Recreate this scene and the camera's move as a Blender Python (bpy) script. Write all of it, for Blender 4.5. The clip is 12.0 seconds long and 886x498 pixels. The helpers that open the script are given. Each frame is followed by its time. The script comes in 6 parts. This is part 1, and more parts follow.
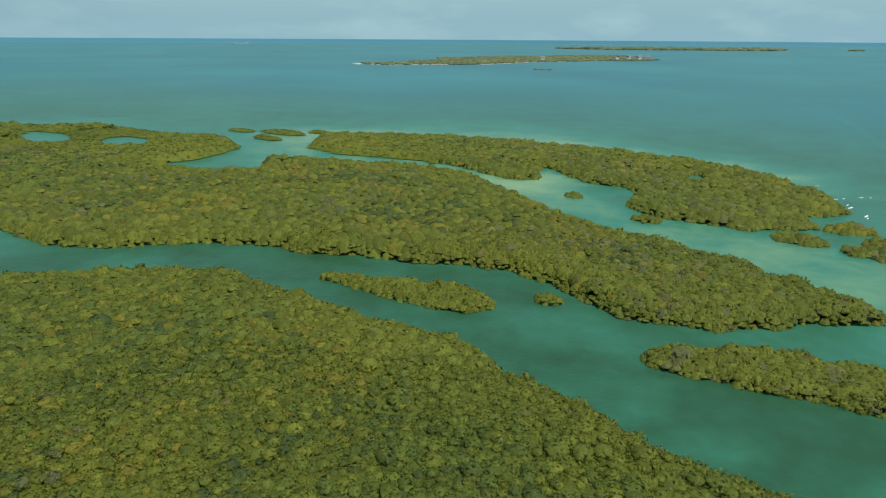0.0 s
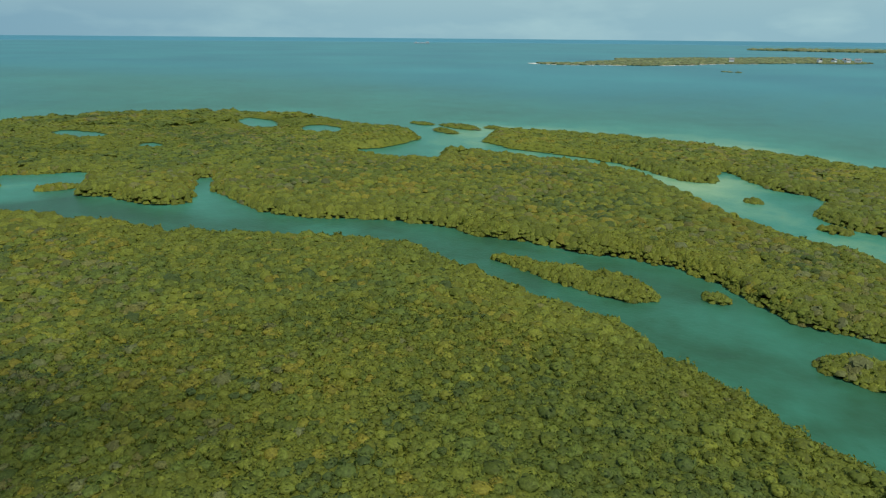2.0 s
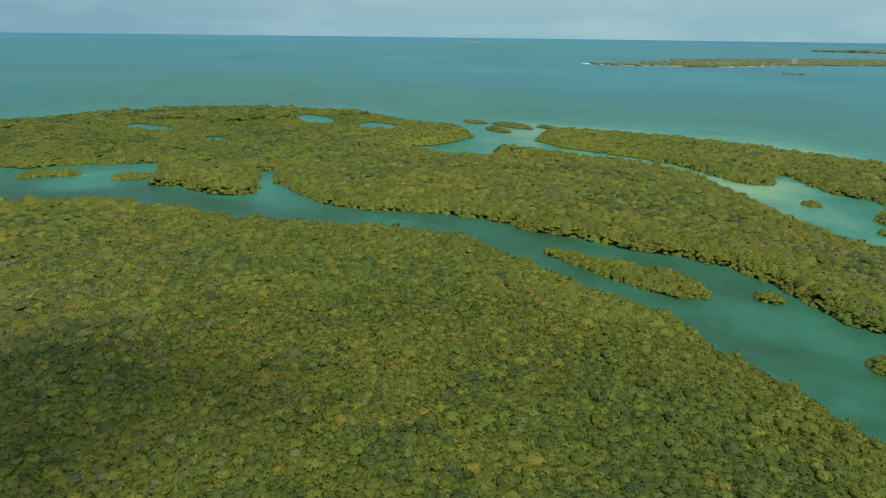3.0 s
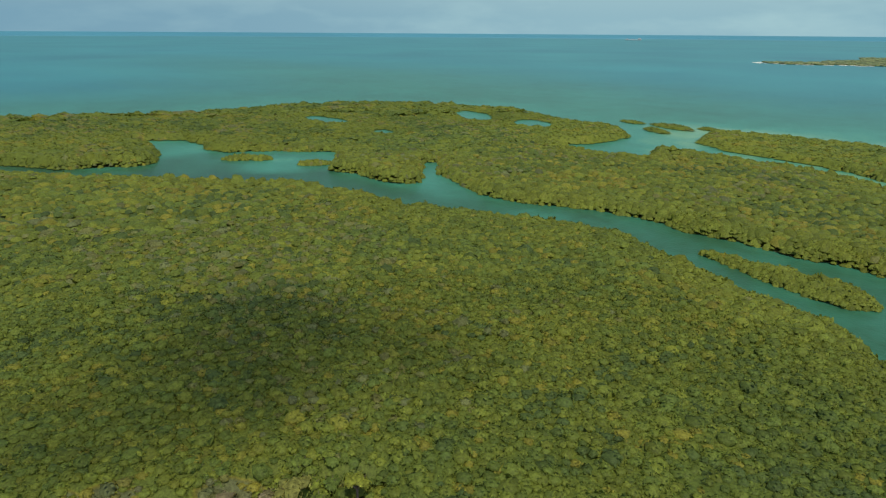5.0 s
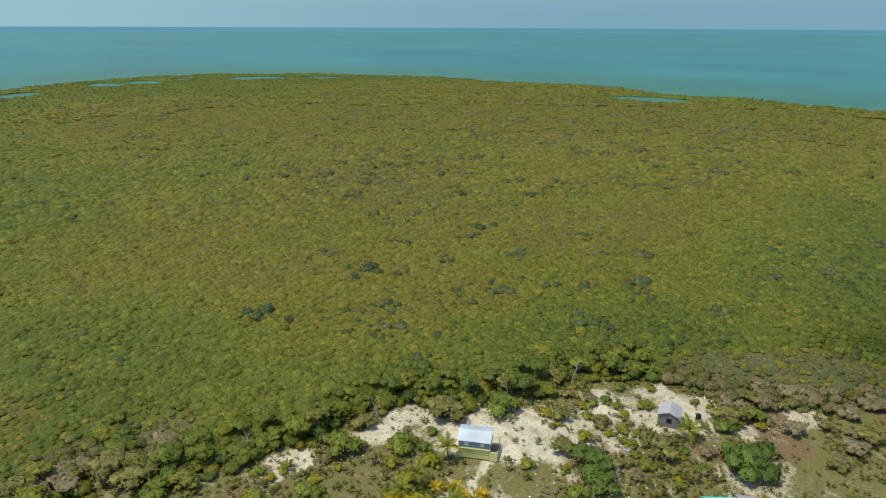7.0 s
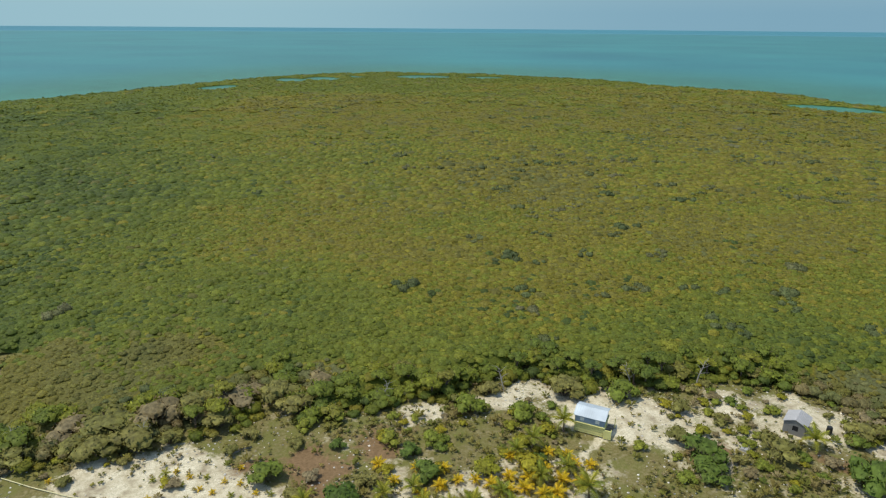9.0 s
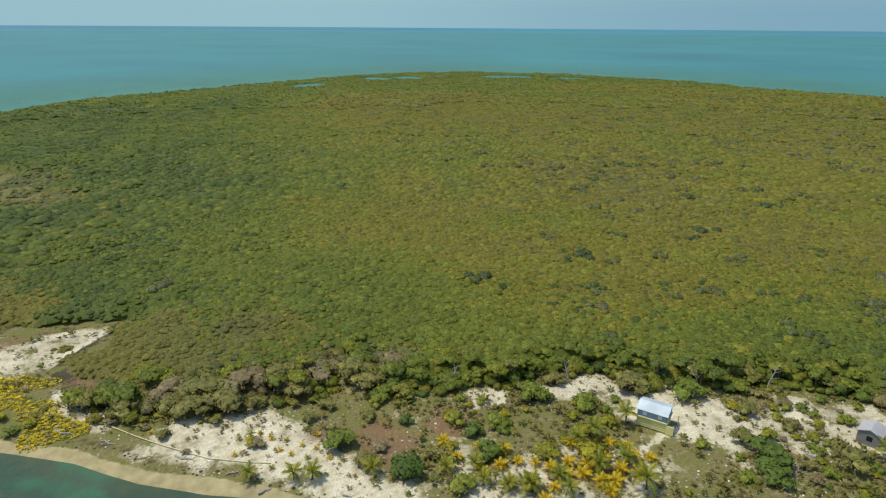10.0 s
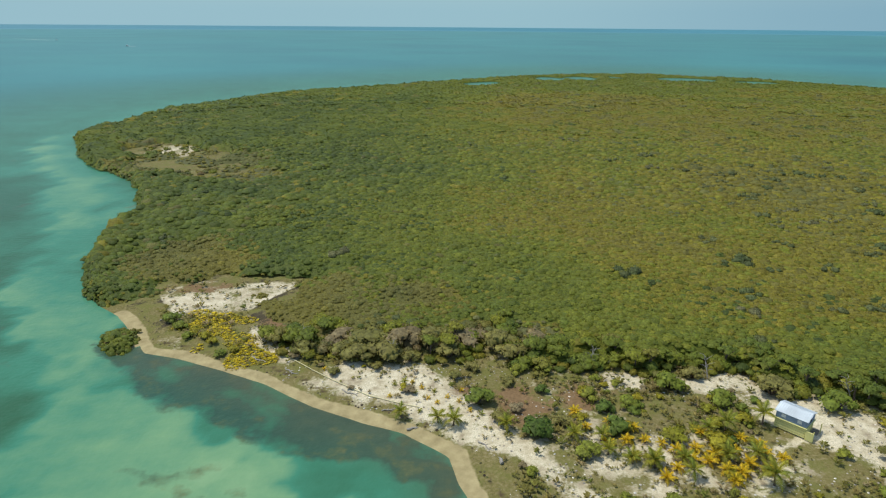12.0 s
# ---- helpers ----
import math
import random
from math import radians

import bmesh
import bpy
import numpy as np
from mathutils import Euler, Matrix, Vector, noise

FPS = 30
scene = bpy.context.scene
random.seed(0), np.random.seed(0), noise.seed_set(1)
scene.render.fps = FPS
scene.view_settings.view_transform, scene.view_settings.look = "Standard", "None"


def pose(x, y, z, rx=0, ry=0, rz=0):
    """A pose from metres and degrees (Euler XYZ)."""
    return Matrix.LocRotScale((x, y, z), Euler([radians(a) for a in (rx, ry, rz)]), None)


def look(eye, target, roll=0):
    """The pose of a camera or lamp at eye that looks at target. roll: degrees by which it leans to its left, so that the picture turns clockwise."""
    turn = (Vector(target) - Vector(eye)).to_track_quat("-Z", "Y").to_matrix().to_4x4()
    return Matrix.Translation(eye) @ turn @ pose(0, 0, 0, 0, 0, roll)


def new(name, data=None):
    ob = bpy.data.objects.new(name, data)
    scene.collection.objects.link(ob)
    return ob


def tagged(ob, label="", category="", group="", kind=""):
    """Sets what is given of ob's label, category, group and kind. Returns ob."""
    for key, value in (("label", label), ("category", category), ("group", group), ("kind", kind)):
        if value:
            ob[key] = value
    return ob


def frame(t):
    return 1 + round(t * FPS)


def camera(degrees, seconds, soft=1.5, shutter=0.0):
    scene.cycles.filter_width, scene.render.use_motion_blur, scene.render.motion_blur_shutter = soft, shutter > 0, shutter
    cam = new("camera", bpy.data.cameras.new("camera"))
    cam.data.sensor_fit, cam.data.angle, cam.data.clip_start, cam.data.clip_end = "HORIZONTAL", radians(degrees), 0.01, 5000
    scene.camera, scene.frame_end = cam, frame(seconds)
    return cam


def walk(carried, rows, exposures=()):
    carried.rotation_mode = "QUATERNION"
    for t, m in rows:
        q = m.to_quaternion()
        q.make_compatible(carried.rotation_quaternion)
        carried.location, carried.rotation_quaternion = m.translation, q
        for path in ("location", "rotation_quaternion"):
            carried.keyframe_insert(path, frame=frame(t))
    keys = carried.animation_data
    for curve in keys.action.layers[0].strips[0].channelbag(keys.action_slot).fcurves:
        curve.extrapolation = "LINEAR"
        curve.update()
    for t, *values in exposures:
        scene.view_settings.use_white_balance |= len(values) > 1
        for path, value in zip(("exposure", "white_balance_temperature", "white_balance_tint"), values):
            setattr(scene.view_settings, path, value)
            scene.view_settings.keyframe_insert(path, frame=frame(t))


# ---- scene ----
# ---- camera and its flight ----
cam = camera(69.56, 12.0, soft=1.2)
PATH = [
    (0.0, look((41.65, 13.01, 41.15), (76.24, -75.37, 9.65), 0.35)),
    (0.5, look((41.30, 15.15, 41.13), (81.44, -70.85, 9.63), 0.34)),
    (1.0, look((41.03, 16.82, 40.95), (87.17, -66.09, 9.37), 0.50)),
    (1.5, look((40.48, 18.91, 40.87), (92.47, -60.45, 9.24), 0.45)),
    (2.0, look((39.75, 20.71, 40.67), (95.88, -55.76, 9.02), 0.51)),
    (2.5, look((38.96, 23.49, 40.84), (98.01, -50.72, 9.10), 0.61)),
    (3.0, look((38.28, 25.18, 40.68), (100.03, -46.78, 8.89), 0.72)),
    (3.2, look((37.96, 25.98, 40.77), (100.74, -45.05, 8.93), 0.68)),
    (4.8, look((34.80, 32.33, 41.72), (109.01, -26.37, 9.36), 0.33)),
    (5.0, look((34.14, 33.35, 41.71), (110.61, -22.39, 9.38), 0.39)),
    (5.3, look((32.96, 34.66, 41.72), (113.10, -15.63, 9.36), 0.43)),
    (5.5, look((32.24, 35.55, 41.72), (114.94, -10.39, 9.29), 0.45)),
    (5.6, look((30.80, 35.22, 42.31), (114.32, -9.04, 9.67), 0.27)),
    (5.7, look((29.04, 34.81, 43.05), (114.31, -5.86, 10.26), 0.22)),
    (5.8, look((26.63, 34.22, 44.07), (115.11, 1.16, 11.23), 0.16)),
    (5.9, look((23.25, 33.37, 45.32), (115.83, 14.37, 12.62), -0.07)),
    (6.0, look((19.62, 32.93, 45.89), (114.00, 31.87, 12.85), -0.43)),
    (6.1, look((16.62, 30.86, 45.11), (109.51, 47.86, 12.23), -0.06)),
    (6.2, look((13.67, 28.76, 44.22), (101.56, 63.17, 11.21), 0.15)),
    (6.3, look((10.94, 26.34, 43.43), (92.30, 74.15, 10.34), 0.18)),
    (6.4, look((8.25, 23.88, 42.63), (81.33, 83.41, 9.24), 0.13)),
    (6.5, look((5.60, 21.31, 42.06), (70.92, 89.14, 8.40), 0.08)),
    (6.6, look((3.80, 18.96, 41.96), (63.67, 91.77, 8.60), 0.16)),
    (6.7, look((3.20, 18.51, 42.04), (61.78, 92.31, 8.54), 0.20)),
    (6.8, look((3.07, 17.97, 42.12), (60.81, 92.49, 8.75), 0.21)),
    (7.0, look((2.96, 16.91, 42.17), (58.79, 92.99, 9.07), 0.25)),
    (7.2, look((2.84, 16.26, 42.17), (56.66, 93.78, 9.08), 0.16)),
    (8.8, look((1.05, 11.21, 42.19), (39.01, 97.57, 9.01), 0.26)),
    (9.0, look((0.77, 10.61, 42.09), (36.58, 97.95, 9.10), 0.44)),
    (9.5, look((0.42, 8.95, 42.16), (30.63, 98.35, 9.08), 0.43)),
    (10.0, look((0.19, 7.22, 42.12), (24.59, 98.38, 9.04), 0.42)),
    (10.5, look((0.01, 5.45, 42.10), (18.45, 97.99, 9.00), 0.42)),
    (11.0, look((-0.18, 3.74, 42.09), (12.28, 97.25, 8.92), 0.47)),
    (11.5, look((-0.13, 1.94, 42.09), (6.05, 96.06, 8.88), 0.46)),
    (12.0, look((0.00, -0.00, 42.02), (-0.02, 94.33, 8.85), 0.46)),
]
walk(cam, PATH, [(0.0, 0.22, 6600, 2), (5.6, 0.24, 6600, 2), (6.4, 0.33, 6700, 4), (12.0, 0.33, 6700, 4)])

# ---- world and sun ----
SUN_ELEVATION, SUN_AZIMUTH = radians(67), radians(-68)   # azimuth clockwise from +y
world = bpy.data.worlds.new("sky")
scene.world = world
world.use_nodes = True
wn, wl = world.node_tree.nodes, world.node_tree.links
sky = wn.new("ShaderNodeTexSky")
sky.sky_type, sky.sun_disc = "NISHITA", False
sky.sun_elevation, sky.sun_rotation = SUN_ELEVATION, SUN_AZIMUTH
sky.air_density, sky.dust_density, sky.ozone_density = 1.0, 1.0, 2.0
# thin broken cloud low over the sea
wtc = wn.new("ShaderNodeTexCoord")
wmap = wn.new("ShaderNodeMapping")
wmap.inputs["Scale"].default_value = (1.0, 1.0, 3.5)
wnoise = wn.new("ShaderNodeTexNoise")
wnoise.inputs["Scale"].default_value, wnoise.inputs["Detail"].default_value = 7.0, 7.0
wramp = wn.new("ShaderNodeValToRGB")
wramp.color_ramp.elements[0].position, wramp.color_ramp.elements[1].position = 0.50, 0.78
wmix = wn.new("ShaderNodeMix")
wmix.data_type = "RGBA"
wmix.inputs["B"].default_value = (2.35, 3.4, 3.8, 1)
wl.new(wtc.outputs["Generated"], wmap.inputs["Vector"])
wl.new(wmap.outputs["Vector"], wnoise.inputs["Vector"])
wl.new(wnoise.outputs["Fac"], wramp.inputs["Fac"])
# more cloud to the south than to the north
wside, wcover = wn.new("ShaderNodeMapRange"), wn.new("ShaderNodeMath")
wcover.operation = "MULTIPLY"
wside.inputs["From Min"].default_value, wside.inputs["From Max"].default_value = 0.3, -1.3
wl.new(wside.outputs["Result"], wcover.inputs[0])
wl.new(wramp.outputs["Color"], wcover.inputs[1])
wl.new(wcover.outputs[0], wmix.inputs["Factor"])
# sea haze whitens the sky towards the horizon
wsep, whaze, wband = wn.new("ShaderNodeSeparateXYZ"), wn.new("ShaderNodeMix"), wn.new("ShaderNodeValToRGB")
whaze.data_type = "RGBA"
# bluer and deeper to the east, paler to the south
wdir, weast, wtone = wn.new("ShaderNodeVectorMath"), wn.new("ShaderNodeMapRange"), wn.new("ShaderNodeMix")
wdir.operation, wtone.data_type = "DOT_PRODUCT", "RGBA"
wdir.inputs[1].default_value = (0.95, 0.31, 0.0)
weast.interpolation_type = "SMOOTHSTEP"
weast.inputs["From Min"].default_value, weast.inputs["From Max"].default_value = 0.35, 1.0
wtone.inputs["A"].default_value, wtone.inputs["B"].default_value = (1.68, 2.68, 3.28, 1), (1.12, 2.0, 2.75, 1)
wl.new(wtc.outputs["Generated"], wdir.inputs[0])
wl.new(wdir.outputs["Value"], weast.inputs["Value"])
wl.new(weast.outputs["Result"], wtone.inputs["Factor"])
wl.new(wtone.outputs["Result"], whaze.inputs["A"])
wband.color_ramp.elements[0].position, wband.color_ramp.elements[1].position = 0.02, 0.45
wl.new(wtc.outputs["Generated"], wsep.inputs[0])
wl.new(wsep.outputs["Z"], wband.inputs["Fac"])
wl.new(wsep.outputs["Y"], wside.inputs["Value"])
wl.new(wband.outputs["Color"], whaze.inputs["Factor"])
wl.new(sky.outputs["Color"], whaze.inputs["B"])
wl.new(whaze.outputs["Result"], wmix.inputs["A"])
wl.new(wmix.outputs["Result"], wn["Background"].inputs["Color"])
wn["Background"].inputs["Strength"].default_value = 0.15

sun = new("sun", bpy.data.lights.new("sun", "SUN"))
sun.data.energy, sun.data.angle, sun.data.color = 2.5, radians(0.6), (1.0, 0.95, 0.86)
sun_way = Vector((math.sin(SUN_AZIMUTH) * math.cos(SUN_ELEVATION), math.cos(SUN_AZIMUTH) * math.cos(SUN_ELEVATION), math.sin(SUN_ELEVATION)))
sun.matrix_world = look(sun_way * 200, (0, 0, 0))


# ---- materials ----
def material(name, rough=0.7, spec=0.3, metal=0.0):
    m = bpy.data.materials.new(name)
    m.use_nodes = True
    b = m.node_tree.nodes["Principled BSDF"]
    b.inputs["Roughness"].default_value, b.inputs["Specular IOR Level"].default_value, b.inputs["Metallic"].default_value = rough, spec, metal
    return m, m.node_tree.nodes, m.node_tree.links, b


def ramp(nodes, stops):
    r = nodes.new("ShaderNodeValToRGB")
    e = r.color_ramp.elements
    while len(e) < len(stops):
        e.new(0.5)
    for el, (p, c) in zip(e, stops):
        el.position, el.color = p, (*c, 1)
    return r


def noise_node(nodes, links, scale, detail=4, coord="Object", rough=0.55):
    tc, nz = nodes.new("ShaderNodeTexCoord"), nodes.new("ShaderNodeTexNoise")
    nz.inputs["Scale"].default_value, nz.inputs["Detail"].default_value, nz.inputs["Roughness"].default_value = scale, detail, rough
    links.new(tc.outputs[coord], nz.inputs["Vector"])
    return nz


def mix(nodes, links, fac, a, b, how="MIX"):
    m = nodes.new("ShaderNodeMix")
    m.data_type, m.blend_type = "RGBA", how
    for key, v in (("Factor", fac), ("A", a), ("B", b)):
        if isinstance(v, (int, float)):
            m.inputs[key].default_value = v
        elif isinstance(v, tuple):
            m.inputs[key].default_value = (*v, 1)
        else:
            links.new(v, m.inputs[key])
    return m.outputs["Result"]


def maths(nodes, links, op, a, b=0.0, clamp=False):
    m = nodes.new("ShaderNodeMath")
    m.operation, m.use_clamp = op, clamp
    for i, v in enumerate((a, b)):
        if isinstance(v, (int, float)):
            m.inputs[i].default_value = v
        else:
            links.new(v, m.inputs[i])
    return m.outputs[0]


def bumped(nodes, links, b, height, strength, distance):
    bp = nodes.new("ShaderNodeBump")
    bp.inputs["Strength"].default_value, bp.inputs["Distance"].default_value = strength, distance
    links.new(height, bp.inputs["Height"])
    links.new(bp.outputs["Normal"], b.inputs["Normal"])


def attribute(nodes, name):
    a = nodes.new("ShaderNodeAttribute")
    a.attribute_name = name
    return a.outputs["Fac"]


def plain(name, colour, rough=0.7, spec=0.3, metal=0.0, grain=6.0, worn=0.25, relief=0.15):
    """A painted, wooden or metal surface: two scales of variation and a fine relief."""
    m, n, l, b = material(name, rough, spec, metal)
    fine, broad = noise_node(n, l, grain * 6, 3), noise_node(n, l, grain * 0.35, 3)
    dark = tuple(c * (1 - worn) for c in colour)
    light = tuple(min(1, c * (1 + worn * 0.5)) for c in colour)
    c1 = ramp(n, [(0.3, dark), (0.7, light)])
    l.new(broad.outputs["Fac"], c1.inputs["Fac"])
    c2 = mix(n, l, maths(n, l, "MULTIPLY", fine.outputs["Fac"], 0.5), c1.outputs["Color"], dark)
    l.new(c2, b.inputs["Base Color"])
    bumped(n, l, b, fine.outputs["Fac"], relief, 0.01)
    return m


def leafy(name, stops, by="tint", spread=0.55, glow=0.32, grain=3.6, deep=0.60, high=1.42):
    """Foliage: a colour for each plant, brighter and darker from leaf clump to leaf clump, a little light coming through."""
    m, n, l, b = material(name, 0.6, 0.18)
    if by == "tint":
        key = attribute(n, "tint")
    else:
        key = n.new("ShaderNodeObjectInfo").outputs["Random"]
    r = ramp(n, stops)
    l.new(key, r.inputs["Fac"])
    isl = n.new("ShaderNodeNewGeometry").outputs["Random Per Island"]
    k = maths(n, l, "ADD", maths(n, l, "MULTIPLY", isl, spread), 1 - spread * 0.5)
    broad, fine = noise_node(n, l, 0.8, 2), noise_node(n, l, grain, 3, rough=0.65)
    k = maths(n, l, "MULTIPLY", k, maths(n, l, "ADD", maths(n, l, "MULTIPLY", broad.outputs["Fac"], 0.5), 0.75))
    # noise paints light leaf clusters and the shade of the gaps between them
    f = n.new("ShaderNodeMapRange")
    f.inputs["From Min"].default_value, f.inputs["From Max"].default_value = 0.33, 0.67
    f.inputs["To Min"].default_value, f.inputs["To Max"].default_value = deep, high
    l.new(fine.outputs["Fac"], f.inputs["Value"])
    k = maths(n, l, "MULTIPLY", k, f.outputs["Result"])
    bumped(n, l, b, fine.outputs["Fac"], 0.5, 0.10)
    col = n.new("ShaderNodeVectorMath")
    col.operation = "SCALE"
    l.new(r.outputs["Color"], col.inputs[0])
    l.new(k, col.inputs["Scale"])
    l.new(col.outputs[0], b.inputs["Base Color"])
    tr, sh = n.new("ShaderNodeBsdfTranslucent"), n.new("ShaderNodeMixShader")
    l.new(col.outputs[0], tr.inputs["Color"])
    sh.inputs[0].default_value = glow
    l.new(b.outputs[0], sh.inputs[1])
    l.new(tr.outputs[0], sh.inputs[2])
    l.new(sh.outputs[0], n["Material Output"].inputs["Surface"])
    return m


# 0 deep green, .25 green, .5 yellow-green, .7 olive, .85 grey-green, 1 dry brown
GREENS = [(0.0, (0.077, 0.109, 0.030)), (0.25, (0.134, 0.168, 0.028)), (0.5, (0.198, 0.212, 0.028)), (0.6, (0.248, 0.215, 0.030)), (0.7, (0.205, 0.183, 0.039)), (0.85, (0.161, 0.175, 0.062)), (1.0, (0.248, 0.189, 0.083))]
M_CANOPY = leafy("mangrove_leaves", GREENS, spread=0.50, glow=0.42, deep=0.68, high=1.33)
M_SHRUB = leafy("shrub_leaves", [(0.0, (0.105, 0.135, 0.050)), (0.5, (0.140, 0.155, 0.060)), (1.0, (0.185, 0.175, 0.085))], glow=0.38)
M_BUSH_GREEN = leafy("bush_leaves_green", [(0.0, (0.125, 0.165, 0.026)), (0.5, (0.175, 0.205, 0.028)), (1.0, (0.23, 0.235, 0.032))], "object")
M_BUSH_DARK = leafy("bush_leaves_dark", [(0.0, (0.080, 0.125, 0.022)), (1.0, (0.120, 0.165, 0.028))], "object")
M_BUSH_OLIVE = leafy("bush_leaves_olive", [(0.0, (0.175, 0.168, 0.044)), (1.0, (0.22, 0.195, 0.056))], "object")
M_BUSH_YELLOW = leafy("bush_leaves_yellow", [(0.0, (0.22, 0.22, 0.022)), (1.0, (0.32, 0.27, 0.022))], "object")
M_BUSH_DRY = leafy("bush_twigs_dry", [(0.0, (0.21, 0.165, 0.075)), (1.0, (0.27, 0.215, 0.115))], "object")
M_EDGE = leafy("edge_tree_leaves", [(0.0, (0.125, 0.165, 0.030)), (0.5, (0.185, 0.215, 0.030)), (0.8, (0.245, 0.250, 0.030)), (1.0, (0.23, 0.205, 0.060))], "object", glow=0.4)
M_PALM_GREEN = leafy("palm_leaves_green", [(0.0, (0.17, 0.20, 0.025)), (1.0, (0.30, 0.27, 0.03))], "object", 0.4)
M_PALM_YELLOW = leafy("palm_leaves_yellow", [(0.0, (0.48, 0.36, 0.02)), (1.0, (0.62, 0.40, 0.02))], "object", 0.4)
M_GRASS = leafy("grass_blades", [(0.0, (0.13, 0.16, 0.03)), (0.4, (0.19, 0.185, 0.04)), (0.75, (0.24, 0.20, 0.06)), (1.0, (0.29, 0.235, 0.12))], "tint")
M_BARK = plain("bark", (0.16, 0.12, 0.09), 0.9, 0.1, grain=4)
M_DEAD = plain("bleached_wood", (0.36, 0.33, 0.29), 0.9, 0.1, grain=4)
M_BLUE = plain("blue_grey_boards", (0.30, 0.37, 0.46), 0.75, 0.2, grain=2)
M_YELLOW = plain("yellow_paint", (0.72, 0.67, 0.27), 0.75, 0.2, grain=1.5)
M_ROOF = plain("zinc_sheet", (0.62, 0.68, 0.72), 0.5, 0.4, 0.1, grain=1.2, worn=0.3)
M_ROOF_OLD = plain("weathered_sheet", (0.50, 0.48, 0.47), 0.55, 0.4, 0.15, grain=1.2, worn=0.3)
M_TEAL = plain("turquoise_sheet", (0.10, 0.62, 0.58), 0.5, 0.4, grain=1.2)
M_GREYWOOD = plain("grey_boards", (0.26, 0.25, 0.24), 0.85, 0.15, grain=2)
M_WHITE = plain("white_paint", (0.75, 0.74, 0.70), 0.6, 0.3, grain=2, worn=0.12)
M_DARK = plain("dark_opening", (0.02, 0.02, 0.022), 0.8, 0.2)
M_PIPE = plain("yellowed_plastic", (0.72, 0.64, 0.36), 0.5, 0.3, grain=1)
M_BLACK = plain("black_plastic", (0.02, 0.02, 0.02), 0.5, 0.4)
M_STONE = plain("shore_rubble", (0.30, 0.27, 0.23), 0.9, 0.1, grain=3)


def ground_material():
    m, n, l, b = material("island_ground", 0.92, 0.12)
    g_fine, g_mid, g_broad = noise_node(n, l, 3.2, 6), noise_node(n, l, 0.75, 5), noise_node(n, l, 0.12, 3)
    sand = ramp(n, [(0.29, (0.33, 0.27, 0.18)), (0.44, (0.56, 0.49, 0.34)), (0.64, (0.75, 0.68, 0.51))])
    l.new(g_mid.outputs["Fac"], sand.inputs["Fac"])
    grass = ramp(n, [(0.25, (0.105, 0.095, 0.028)), (0.5, (0.175, 0.150, 0.052)), (0.75, (0.30, 0.25, 0.13))])
    l.new(g_fine.outputs["Fac"], grass.inputs["Fac"])
    dirt = ramp(n, [(0.3, (0.145, 0.092, 0.046)), (0.75, (0.27, 0.175, 0.092))])
    l.new(g_fine.outputs["Fac"], dirt.inputs["Fac"])
    beach = ramp(n, [(0.3, (0.29, 0.235, 0.12)), (0.7, (0.45, 0.375, 0.20))])
    l.new(g_mid.outputs["Fac"], beach.inputs["Fac"])
    mud = ramp(n, [(0.3, (0.035, 0.030, 0.018)), (0.75, (0.085, 0.070, 0.042))])
    l.new(g_fine.outputs["Fac"], mud.inputs["Fac"])

    def mask(name, soft, wobble):
        a = attribute(n, name)
        w = maths(n, l, "SUBTRACT", maths(n, l, "ADD", maths(n, l, "MULTIPLY", g_mid.outputs["Fac"], 0.65), maths(n, l, "MULTIPLY", g_fine.outputs["Fac"], 0.35)), 0.5)
        v = maths(n, l, "ADD", a, maths(n, l, "MULTIPLY", w, wobble))
        return maths(n, l, "ADD", maths(n, l, "MULTIPLY", maths(n, l, "SUBTRACT", v, 0.5), soft), 0.5, True)

    c = mix(n, l, mask("clear", 6, 0.5), mud.outputs["Color"], sand.outputs["Color"])
    green = ramp(n, [(0.42, (0, 0, 0)), (0.60, (1, 1, 1))])
    l.new(noise_node(n, l, 0.45, 5).outputs["Fac"], green.inputs["Fac"])
    sward = mix(n, l, maths(n, l, "MULTIPLY", green.outputs["Color"], 0.8), grass.outputs["Color"], (0.145, 0.150, 0.036))
    c = mix(n, l, mask("grass", 3.5, 2.0), c, sward)
    litter = noise_node(n, l, 7.0, 3, rough=0.7)
    spots = ramp(n, [(0.49, (0, 0, 0)), (0.60, (1, 1, 1))])
    l.new(litter.outputs["Fac"], spots.inputs["Fac"])
    c = mix(n, l, maths(n, l, "MULTIPLY", spots.outputs["Color"], maths(n, l, "MULTIPLY", g_mid.outputs["Fac"], 0.75)), c, (0.22, 0.18, 0.10))
    c = mix(n, l, mask("dirt", 4, 1.4), c, dirt.outputs["Color"])
    c = mix(n, l, mask("beach", 6, 0.3), c, beach.outputs["Color"])
    c = mix(n, l, mask("wrack", 5, 0.9), c, (0.085, 0.062, 0.035))
    c = mix(n, l, maths(n, l, "MULTIPLY", g_broad.outputs["Fac"], 0.25), c, (0.2, 0.16, 0.1), "MULTIPLY")
    l.new(c, b.inputs["Base Color"])
    bumped(n, l, b, g_fine.outputs["Fac"], 0.6, 0.08)
    return m


